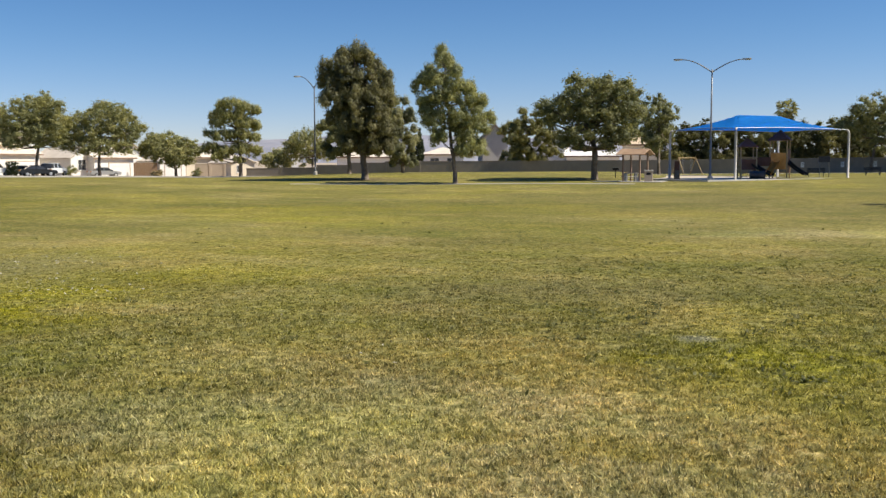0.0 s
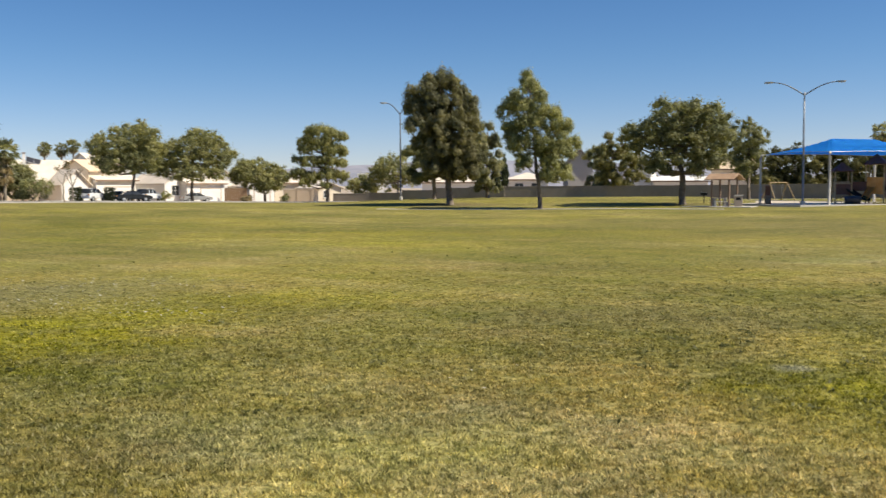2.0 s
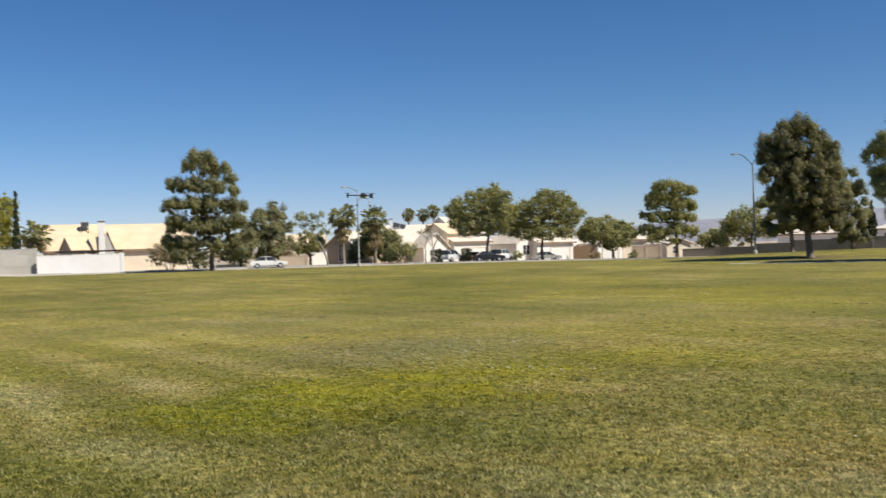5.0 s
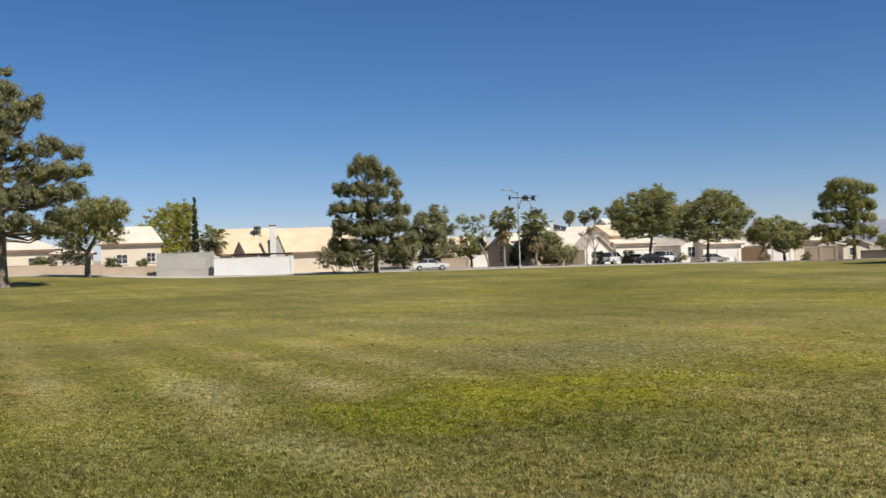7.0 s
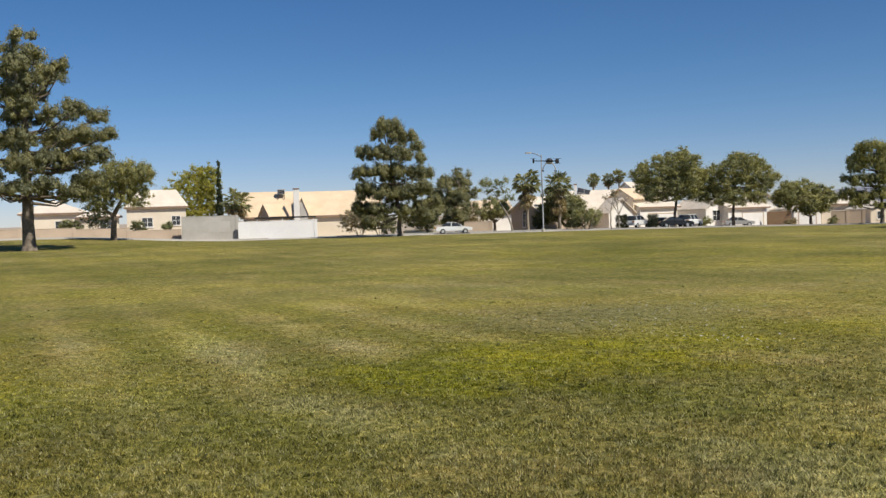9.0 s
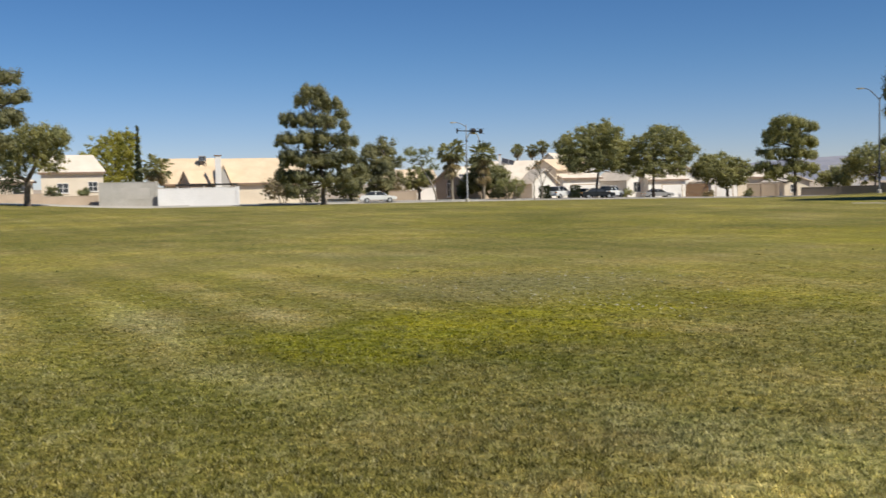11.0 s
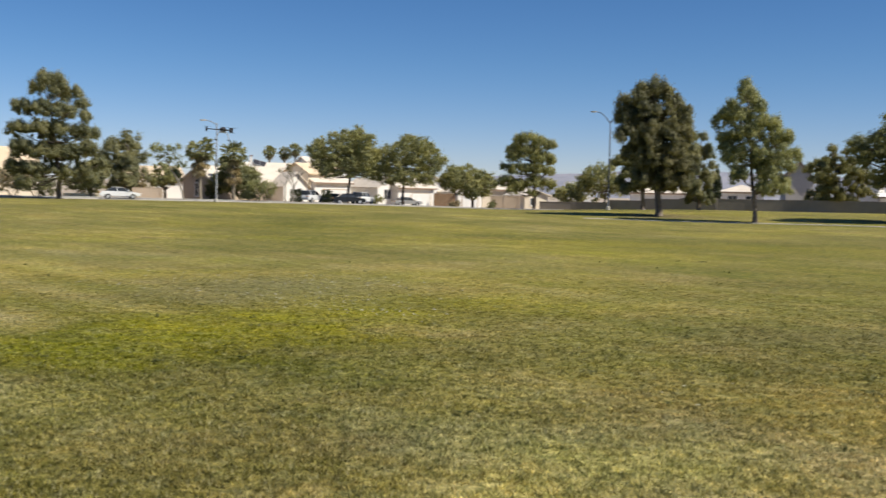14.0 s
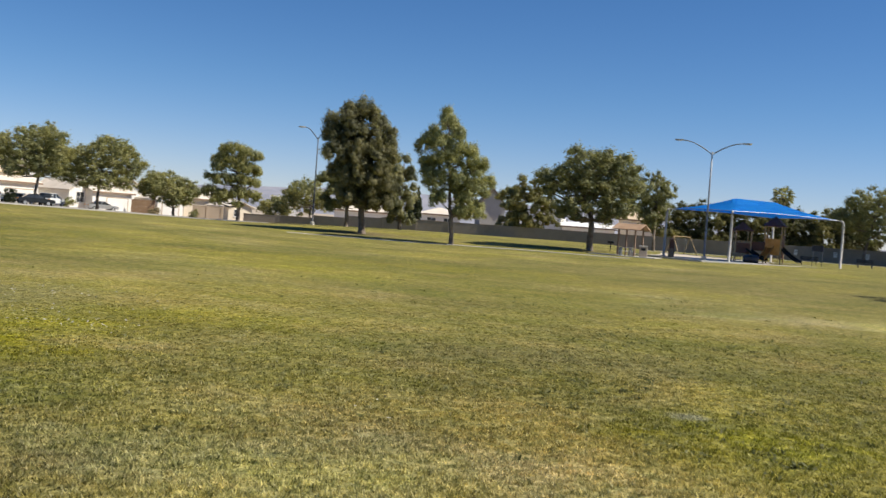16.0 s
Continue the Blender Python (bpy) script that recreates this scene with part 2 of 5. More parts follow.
POST_PALE = worn("pale_powder_coat", (0.46, 0.43, 0.38), (0.54, 0.51, 0.46), 1.5, 0.5, 60, 0.0)
PLAY_BROWN = worn("brown_plastic", (0.13, 0.06, 0.04), (0.17, 0.08, 0.055), 2, 0.75, 40, 0.0)
PLAY_TAN = worn("tan_powder_coat", (0.36, 0.25, 0.13), (0.42, 0.30, 0.16), 2, 0.5, 40, 0.0)
PLAY_ORANGE = worn("orange_plastic", (0.58, 0.25, 0.05), (0.68, 0.34, 0.09), 2, 0.45, 40, 0.0)
PLAY_DARK = worn("dark_plastic", (0.03, 0.03, 0.035), (0.05, 0.05, 0.055), 2, 0.45, 40, 0.0)
DARK = worn("dark_trim", (0.02, 0.02, 0.02), (0.035, 0.033, 0.03), 2, 0.7, 40, 0.0)
RUBBER = worn("tyre_rubber", (0.015, 0.015, 0.015), (0.03, 0.03, 0.03), 4, 0.9, 40, 0.0)
WHITE_PAINT = worn("white_paint", (0.74, 0.73, 0.70), (0.80, 0.79, 0.77), 1, 0.5, 40, 0.0)
CAR_WHITE = worn("white_car_paint", (0.75, 0.76, 0.77), (0.78, 0.79, 0.8), 1, 0.25, 60, 0.0, 0, 0.5)
CAR_SILVER = worn("silver_car_paint", (0.50, 0.51, 0.53), (0.55, 0.56, 0.58), 1, 0.3, 60, 0.0, 0.5, 0.5)
CAR_DARK = worn("dark_car_paint", (0.02, 0.022, 0.025), (0.03, 0.032, 0.035), 1, 0.25, 60, 0.0, 0, 0.5)
SHINGLE = worn("tan_shingle", (0.34, 0.22, 0.14), (0.44, 0.30, 0.20), 1.5, 0.9, 9, 0.4)
WOOD = worn("weathered_wood", (0.22, 0.14, 0.08), (0.30, 0.20, 0.12), 2, 0.85, 20, 0.3)
# hill rock with the haze of distance mixed into its colour
HILL = worn("hazed_hill_rock", (0.24, 0.25, 0.30), (0.30, 0.30, 0.34), 0.004, 1.0, 0.03, 0.0)


FLECK = worn("bleached_scraps", (0.36, 0.345, 0.27), (0.54, 0.52, 0.43), 6, 0.9, 40, 0.0)


def glass_mat():
    n = Nodes("window_glass", 0.08, 0, 0.6)
    return n.color(n.ramp(n.noise(0.6, 2, n.local()), [(0.3, (0.035, 0.04, 0.045)), (0.7, (0.07, 0.075, 0.08))]))


GLASS = glass_mat()


def shade_cloth():
    n = Nodes("blue_shade_cloth", 0.7, 0, 0.2)
    v = n.local()
    c = n.mix(n.noise(0.6, 3, v), (0.008, 0.245, 0.70), (0.013, 0.285, 0.78))
    n.bump(n.noise(3.0, 3, v), 0.3, 0.05)
    n.color(c)
    tr = n.add("ShaderNodeBsdfTranslucent")
    n.link(c, tr.inputs[0])
    mx = n.add("ShaderNodeMixShader", Fac=0.2)
    n.link(n.p.outputs[0], mx.inputs[1])
    n.link(tr.outputs[0], mx.inputs[2])
    n.link(mx.outputs[0], n.t.nodes["Material Output"].inputs[0])
    return n.mat


CLOTH = shade_cloth()

# patches of the lawn: az, d, radius across, radius along, and how green (+) or dry (-)
PATCHES = [
    (40.0, 12.2, 1.7, 1.0, 1.5), (29.5, 14.3, 2.6, 1.5, 1.5), (35.0, 13.0, 2.2, 1.1, 1.3), (24.5, 16.5, 2.2, 1.0, 0.8),
    (-15.5, 10.2, 1.3, 0.8, 0.75), (2.8, 7.6, 2.6, 1.4, -0.9), (-4.0, 5.4, 2.6, 1.2, -1.1), (38.0, 6.8, 3.4, 1.8, 0.35), (-22.0, 29.5, 4.0, 2.0, -0.8),
    (23.0, 19.5, 3.0, 1.6, 0.6), (1.0, 43.0, 13.0, 6.0, 0.9), (50.0, 17.0, 3.0, 2.0, -0.5),
    (17.0, 17.0, 2.6, 1.6, 0.8), (-20.5, 10.6, 2.0, 1.3, 0.6), (46.0, 12.0, 2.4, 1.6, -0.7), (24.0, 52.0, 9.0, 5.0, 0.6), (6.0, 5.6, 2.6, 1.0, -0.5),
]


def lawn_color(n, vec):
    """Dry and green patches in the turf, the same for the soil sheet and the blades."""
    big = n.noise(0.22, 4, vec, 0.6)
    mid = n.noise(1.1, 4, vec, 0.6)
    f = n.math("ADD", n.math("ADD", n.math("MULTIPLY", big, 0.8), n.math("MULTIPLY", n.noise(0.06, 3, vec), 0.8)), n.math("MULTIPLY", mid, 0.34))
    f = n.math("MULTIPLY_ADD", f, 0.85, -0.33)
    # mower passes, side by side
    dot = n.add("ShaderNodeVectorMath")
    dot.operation = "DOT_PRODUCT"
    n.link(vec, dot.inputs[0])
    dot.inputs[1].default_value = (0.5 * 3.0, 0.866 * 3.0, 0)
    wave = n.math("SINE", n.math("ADD", dot.outputs["Value"], n.math("MULTIPLY", big, 2.5)))
    warp = n.add("ShaderNodeTexNoise", Scale=1.3, Detail=3)
    n.link(vec, warp.inputs["Vector"])
    fresh = n.math("MULTIPLY_ADD", n.spot(vec, warp.outputs[0], -14.5, 10.5, 8.0, 8.0), 0.17, 0.045)
    f = n.math("ADD", f, n.math("MULTIPLY", wave, fresh))
    for az, d, rx, ry, k in PATCHES:
        f = n.math("ADD", f, n.math("MULTIPLY", n.spot(vec, warp.outputs[0], *at(az, d), rx, ry), 0.38 * k))
    c = n.ramp(f, [(0.20, (0.288, 0.256, 0.128)), (0.40, (0.236, 0.204, 0.072)), (0.58, (0.180, 0.163, 0.047)), (0.74, (0.170, 0.156, 0.037)), (0.95, (0.200, 0.182, 0.028))])
    # drier, browner and fresher, yellower turf
    hue = n.noise(0.33, 4, n.vshift(vec, 31.0), 0.6)
    c = n.mix(1.0, c, n.ramp(hue, [(0.34, (1.03, 0.985, 1.04)), (0.66, (0.95, 1.02, 0.78))]), "MULTIPLY")
    # mottling of lush and thin turf, from handfuls to whole strips
    lush = n.noise(0.3, 7, n.vshift(vec, -57.0), 0.66)
    c = n.mix(0.9, c, n.ramp(lush, [(0.34, (0.84, 0.86, 0.80)), (0.5, (1.0, 1.0, 1.0)), (0.66, (1.17, 1.14, 1.14))]), "MULTIPLY")
    tufts = n.noise(8.5, 4, n.vshift(vec, 91.0), 0.65)
    c = n.mix(1.0, c, n.ramp(tufts, [(0.38, (0.62, 0.66, 0.58)), (0.62, (1.36, 1.32, 1.40))]), "MULTIPLY")
    pale = n.ramp(n.noise(3.4, 4, n.vshift(vec, 143.0), 0.68), [(0.50, (0, 0, 0)), (0.64, (1, 1, 1))])
    c = n.mix(n.math("MULTIPLY", pale, 0.42), c, (0.268, 0.262, 0.132))
    worn_at = n.noise(1.15, 5, n.vshift(vec, 177.0), 0.7)
    c = n.mix(0.3, c, n.ramp(worn_at, [(0.38, (0.74, 0.79, 0.72)), (0.5, (1.0, 1.0, 1.0)), (0.62, (1.24, 1.20, 1.16))]), "MULTIPLY")
    strips = n.noise(0.11, 5, n.vshift(vec, 211.0), 0.6)
    c = n.mix(0.9, c, n.ramp(strips, [(0.38, (0.75, 0.79, 0.72)), (0.5, (1.0, 1.0, 1.0)), (0.62, (1.20, 1.18, 0.92))]), "MULTIPLY")
    # clover gone yellow
    for x, y, rx, ry, k in ((-8.4, 10.0, 2.0, 1.5, 0.5), (-8.4, 12.6, 2.0, 1.4, 0.4), (-6.6, 12.6, 2.6, 1.9, 0.5), (-6.9, 14.4, 2.0, 1.2, 0.4), (-5.3, 18.0, 2.6, 1.6, 0.5), (-3.6, 35.5, 5.0, 3.0, 0.55), (3.6, 31.0, 3.4, 2.2, 0.4), (-15.8, 36.7, 5.0, 2.2, 0.35)):
        c = n.mix(n.math("MULTIPLY", n.spot(vec, warp.outputs[0], x, y, rx, ry), k), c, (1.05, 1.10, 0.47), "MULTIPLY")
    # greyish worn turf, a small ashy stain and a broad duller tone on the right
    # brown litter under two trees; its colour also paints their shadow thicker
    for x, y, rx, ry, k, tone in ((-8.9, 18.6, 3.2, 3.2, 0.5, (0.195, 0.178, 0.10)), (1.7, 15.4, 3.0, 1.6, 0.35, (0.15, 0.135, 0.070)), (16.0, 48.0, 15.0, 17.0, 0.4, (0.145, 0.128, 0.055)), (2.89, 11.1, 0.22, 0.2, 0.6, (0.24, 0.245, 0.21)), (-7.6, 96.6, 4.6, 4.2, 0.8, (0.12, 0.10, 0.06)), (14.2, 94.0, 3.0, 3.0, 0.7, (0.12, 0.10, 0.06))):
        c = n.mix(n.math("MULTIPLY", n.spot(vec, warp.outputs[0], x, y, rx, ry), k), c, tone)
    return c


def lawn_mat():
    n = Nodes("lawn", 0.95, 0, 0.1)
    v = n.pos()
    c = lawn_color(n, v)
    fine = n.noise(20, 5, v, 0.75)
    tuft = n.noise(5.5, 4, v, 0.65)
    c = n.mix(0.8, c, n.ramp(fine, [(0.36, (0.31, 0.315, 0.28)), (0.64, (1.62, 1.58, 1.52))]), "MULTIPLY")
    c = n.mix(0.8, c, n.ramp(tuft, [(0.38, (0.6, 0.64, 0.58)), (0.62, (1.35, 1.3, 1.3))]), "MULTIPLY")
    n.bump(fine, 0.6, 0.03)
    return n.color(c)


def blade_mat():
    n = Nodes("grass_blades", 0.75, 0, 0.15)
    g = n.add("ShaderNodeNewGeometry")
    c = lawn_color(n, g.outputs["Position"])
    clump = n.noise(12, 3, g.outputs["Position"], 0.6)
    c = n.mix(0.85, c, n.ramp(clump, [(0.38, (0.68, 0.67, 0.6)), (0.62, (1.62, 1.60, 1.58))]), "MULTIPLY")
    c = n.mix(0.74, c, n.ramp(g.outputs["Random Per Island"], [(0.0, (0.62, 0.64, 0.58)), (0.42, (1.4, 1.4, 1.36)), (0.8, (2.15, 2.08, 2.05)), (1.0, (2.65, 2.55, 2.7))]), "MULTIPLY")
    straw = n.ramp(g.outputs["Random Per Island"], [(0.80, (0, 0, 0)), (0.88, (0.55, 0.55, 0.55))])
    n.color(n.mix(straw, c, (0.44, 0.41, 0.26)))
    tr = n.add("ShaderNodeBsdfTranslucent")
    n.link(c, tr.inputs[0])
    mx = n.add("ShaderNodeMixShader", Fac=0.4)
    n.link(n.p.outputs[0], mx.inputs[1])
    n.link(tr.outputs[0], mx.inputs[2])
    n.link(mx.outputs[0], n.t.nodes["Material Output"].inputs[0])
    return n.mat


LAWN = lawn_mat()
BLADES = blade_mat()


# ---- ground, street and paths ----
def edge(az):
    """Distance of the lawn's edge along the street."""
    return 112.0 + 26.0 * step(62 - az, 0, 56)


def fence_line(az):
    return 150.0 + 3.0 * step(az, -20, 0) + 9.0 * step(az, 0, 12)


def make_ground():
    bm = bmesh.new()
    radii = [0, 3, 6, 10, 15, 22, 30, 40, 50, 60, 70, 80, 86, 92, 98, 104, 108, 112, 116, 120, 124, 128, 132, 136, 140, 145, 150, 155, 160, 166, 172, 180, 195, 220, 300, 500, 1000, 2200, 4200]
    na = 180
    rows = []
    for r in radii:
        ring = []
        for k in range(na):
            az = -180 + 360 * k / na
            x, y = at(az, r)
            z = gz(x, y) if r else 0.0
            ring.append(bm.verts.new((x, y, z)))
            if r == 0:
                break
        rows.append(ring)
    for i in range(len(rows) - 1):
        a, b = rows[i], rows[i + 1]
        for k in range(na):
            k2 = (k + 1) % na
            f = bm.faces.new((a[0], b[k2], b[k]) if len(a) == 1 else (a[k], a[k2], b[k2], b[k]))
            az = -180 + 360 * (k + 0.5) / na
            mid = (radii[i] + radii[i + 1]) / 2
            limit = edge(az) + 12 if 12 < az < 75 else fence_line(az) + 1
            f.material_index = 1 if mid > limit else 0
            f.smooth = True
    bmesh.ops.recalc_face_normals(bm, faces=bm.faces[:])
    me = mesh_of("ground", bm, [LAWN, GRAVEL])
    if me.polygons[0].normal.z < 0:
        me.flip_normals()
    tagged(new("ground", me), "broad sunlit lawn with dry straw and green patches", "lawn", kind="structure")


def strip(name, line, w0, w1, lift, mat, label, category, depth=0.15, kind="structure"):
    """A slab that follows a line of (az, d) points, from w0 to w1 metres beyond it, lift above the ground."""
    bm = bmesh.new()
    rows = []
    for az, d in line:
        q = []
        for w, z in ((w0, lift - depth), (w0, lift), (w1, lift), (w1, lift - depth)):
            x, y = at(az, d + w)
            q.append(bm.verts.new((x, y, gz(x, y) + z)))
        rows.append(q)
    for a, b in zip(rows, rows[1:]):
        for k in range(3):
            bm.faces.new((a[k], a[k + 1], b[k + 1], b[k]))
    bm.faces.new(rows[0])
    bm.faces.new(rows[-1][::-1])
    bmesh.ops.recalc_face_normals(bm, faces=bm.faces[:])
    return tagged(new(name, mesh_of(name, bm, mat)), label, category, kind=kind)


make_ground()
street = [(a, edge(a)) for a in range(10, 78, 2)]
strip("pavement", street, 0.0, 1.6, 0.06, CONCRETE, "pale concrete pavement along the lawn's edge", "pavement")
strip("road", street, 1.9, 10.4, -0.02 + 0.06, ASPHALT, "grey asphalt residential street", "road")
strip("kerb", street, 1.62, 1.88, 0.14, CONCRETE, "concrete kerb between pavement and street", "kerb")
strip("kerb", street, 10.42, 10.68, 0.14, CONCRETE, "concrete kerb on the houses' side", "kerb")
strip("path", [(a, 85.9 + 0.45 * max(0, a - 5) - 0.5 * max(0, -5 - a)) for a in range(-11, 10)], 0, 1.3, 0.03, CONCRETE, "thin concrete footpath across the lawn", "path", 0.06)
strip("path", [(a, fence_line(a) - 9) for a in range(-40, 10)], 0, 1.5, 0.03, CONCRETE, "concrete footpath in front of the block wall", "path", 0.06)


# ---- trees ----
def units(rng, n):
    v = rng.normal(size=(n, 3))
    return v / np.linalg.norm(v, axis=1, keepdims=True)


def cloud(rng, lobes, n, size, clump, long=1.0, up=0.0):
    """Corners of many small three-cornered leaves. Each lobe (x, y, z, rx, ry, rz) carries puffs on its outside, each puff a shell of leaves that
    face outwards; with up, the puffs are upright plumes of needles on flat boughs."""
    L = np.array(lobes, dtype=float)
    if up:
        L[:, 5] *= 0.78
    n, size = int(n * 5.4), size * 0.5
    area = (L[:, 3] * L[:, 4] * L[:, 5]) ** (2 / 3)
    nc = int(np.clip(area.sum() * (4.6 if up else 5.0) / clump ** 2, 14, 4500))
    which = rng.choice(len(L), nc, p=area / area.sum())
    v = units(rng, nc) + np.array((0, 0, 0.45 if up else 0.12))
    v /= np.linalg.norm(v, axis=1, keepdims=True)
    c = L[which, :3] + v * rng.uniform(0.2, 1.25, (nc, 1)) ** 0.55 * np.maximum(L[which, 3:] - clump * 0.3, 0.12)
    inside = (np.linalg.norm((c[:, None] - L[None, :, :3]) / L[None, :, 3:], axis=2) < 0.55).sum(1)
    keep = (inside == 0) | (rng.uniform(size=nc) < 0.35)
    c, v = c[keep], v[keep]
    nc = len(c)
    r = clump * rng.uniform(0.4, 1.25, nc)
    k = rng.choice(nc, n, p=r ** 2 / (r ** 2).sum())
    u = units(rng, n) + np.array((0, 0, 0.22))
    u /= np.linalg.norm(u, axis=1, keepdims=True)
    deep = np.clip(0.72 + 0.24 * rng.normal(size=(n, 1)) if up else np.abs(rng.normal(size=(n, 1))) * 0.55, 0.1, 1.35)
    shape = np.ones((n, 3)) * ((0.78, 0.78, 1.2) if up else (1.0, 1.0, 0.75))
    if up:
        shape[u[:, 2] < 0, 2] = 0.5
    p = c[k] + (u * deep * shape + v[k] * (deep - 0.5) * 0.35) * r[k, None]
    face = u * 0.8 + v[k] * 0.5 + np.array((0, 0, 0.2)) + rng.normal(size=(n, 3)) * 0.42
    face /= np.linalg.norm(face, axis=1, keepdims=True)
    if up:
        face = u * 0.9 + v[k] * 0.25 + rng.normal(size=(n, 3)) * 0.26
        face /= np.linalg.norm(face, axis=1, keepdims=True)
        a = u * 0.35 + np.array((0, 0, 1.0)) * up + rng.normal(size=(n, 3)) * 0.4
    else:
        a = rng.normal(size=(n, 3))
    a -= face * (a * face).sum(1, keepdims=True)
    a /= np.linalg.norm(a, axis=1, keepdims=True)
    b = np.cross(face, a)
    sz = size * rng.uniform(0.6, 1.3, (n, 1))
    a, b = a * sz * long ** 0.5, b * sz / long ** 0.5
    return np.stack([p - a * 0.5 + b * 0.45, p - a * 0.3 - b * 0.55, p + a * 0.75 + b * 0.1], 1).reshape(-1, 3)


def spread(corners, hearts, x0, x1, top):
    """Draws the crown, and the hearts of its lobes, out sideways and upwards to the width x0 to x1 and the height top."""
    lo, hi = np.percentile(corners[:, 0], 0.3), np.percentile(corners[:, 0], 99.7)
    z0, z1 = np.percentile(corners[:, 2], 0.2), corners[:, 2].max() - 0.12
    out = []
    for c in (corners, hearts):
        c = c.copy()
        c[:, 0] = x0 + (c[:, 0] - lo) * (x1 - x0) / (hi - lo)
        c[:, 2] = z0 + (c[:, 2] - z0) * (top - z0) / (z1 - z0)
        out.append(c)
    return out


def grow(name, m, lobes, trunk, leaf, bark, label, category="tree", seed=1, n=8000, size=0.3, clump=0.55, long=1.25, up=0.0, lean=(0, 0), fork=0.4, group="", fit=None):
    """A tree: tapered trunk with limbs into every lobe, and a crown of small leaves. trunk: radius, height of the first fork.
    fit: the azimuths of the crown's two sides and the height of its top over the lawn."""
    rng = np.random.default_rng(seed)
    ob = thing(name, m, label, category, group)
    rad, h = trunk
    leaves = cloud(rng, lobes, n, size, clump, long, up)
    hearts = np.array([l[:3] for l in lobes], dtype=float)
    if fit:
        p = m.translation
        here, d = math.degrees(math.atan2(-p.x, p.y)), math.hypot(p.x, p.y)
        sides = d * math.tan(radians(here - turned(fit[0]))), d * math.tan(radians(here - turned(fit[1])))
        leaves, hearts = spread(leaves, hearts, *sides, fit[2] - p.z + rise(p.x, p.y))
    top = hearts[:, 2].max() - 0.3
    bm = bmesh.new()
    pts = [(lean[0] * t * t + rng.normal() * 0.04, lean[1] * t * t, -0.3 + (h + 0.3) * t) for t in np.linspace(0, 1, 6)]
    pts[0] = (0, 0, -0.3)
    tube(bm, pts, [rad * 1.5, rad * 1.08, rad, rad * 0.95, rad * 0.9, rad * 0.85], 9)
    tip = Vector(pts[-1])
    crest = Vector((hearts[hearts[:, 2].argmax()][0] * 0.8, 0, top))
    for c in hearts:
        c = Vector(c)
        s = tip.lerp(Vector((tip.x * 0.5, tip.y * 0.5, h)), 0.5) if c.z > h else tip * 0.9
        if fork and c.z > h + 2:
            s = tip.lerp(crest, min(0.8, (c.z - h) * 0.75 / (top - h)))
        mid = s.lerp(c, 0.5) + Vector((rng.normal() * 0.25, rng.normal() * 0.25, -0.12 * (c - s).length))
        rr = rad * (0.32 if up else 0.45)
        tube(bm, [s, s.lerp(mid, 0.5), mid, c], [rr, rr * 0.75, rr * 0.45, rr * 0.15], 6)
    tube(bm, [tip, tip.lerp(crest, 0.5), crest], [rad * 0.85, rad * 0.5, rad * 0.12], 7)
    part("trunk", bm, bark, ob, smooth=True)
    crown = new("crown", mesh_from("crown", leaves, 3, leaf))
    crown.parent = ob
    return ob


def lobes_round(rng, w, z0, z1, count, flat=0.9):
    """Overlapping lobes of a broad round crown."""
    zc, rz = (z0 + z1) / 2, (z1 - z0) / 2
    out = [(0, 0, zc, w * 0.33, w * 0.33, rz * 0.8)]
    for i in range(count):
        a = 2 * math.pi * i / count + rng.uniform(-0.3, 0.3)
        t = rng.uniform(-0.75, 0.8)
        k = math.sqrt(max(0.05, 1 - t * t)) * w * 0.36
        s = rng.uniform(0.15, 0.22) * w
        out.append((math.cos(a) * k, math.sin(a) * k, zc + t * rz * 0.72, s, s, s * flat * min(1.0, 2.6 * rz / w)))
    return out


def lobes_pine(rng, w, z0, z1, tiers, point=0.5):
    """Uneven whorls of a pine: broad below the middle, drawn in at the top."""
    out = []
    for i in range(tiers):
        t = (i + 0.5) / tiers
        z = z0 + (z1 - z0) * t
        prof = min(1.0, 0.62 + 1.5 * t) * (1 - t ** 1.9 * point) if t < 0.55 else (1 - ((t - 0.35) / 0.75) ** 2 * (0.4 + point * 0.6))
        r = w / 2 * max(0.12, prof)
        k = 4 if r > w * 0.25 else 3
        for j in range(k):
            a = 2 * math.pi * (j / k) + i * 1.1 + rng.uniform(-0.4, 0.4)
            q = r * rng.uniform(0.45, 0.72)
            s = max(0.45, r * rng.uniform(0.34, 0.5))
            out.append((math.cos(a) * q, math.sin(a) * q, z + rng.uniform(-0.3, 0.3) * (z1 - z0) / tiers, s, s, s * 0.62 + 0.15))
    out.append((0, 0, z1 - 0.5, 0.45, 0.45, 0.6))
    return out


def lobes_of(seed, triples, grown=1.2, tall=1.0):
    """Lobes from (across, height, radius), spread in depth about the trunk."""
    rng = random.Random(seed)
    out = []
    half = max(abs(x) + r for x, _, r in triples)
    for x, z, r in triples:
        deep = 0.8 * math.sqrt(max(0.3, half * half - x * x))
        for g in (-1, 0, 1):
            k = r * grown
            out.append((x + rng.uniform(-0.2, 0.2) * r, g * max(0.5 * r, deep - 0.6 * r) * rng.uniform(0.6, 1.0), z + rng.uniform(-0.15, 0.15) * r - 0.1 * k, k * 0.95 / tall ** 0.5, k * 1.05, k * 0.85 * tall))
    return out


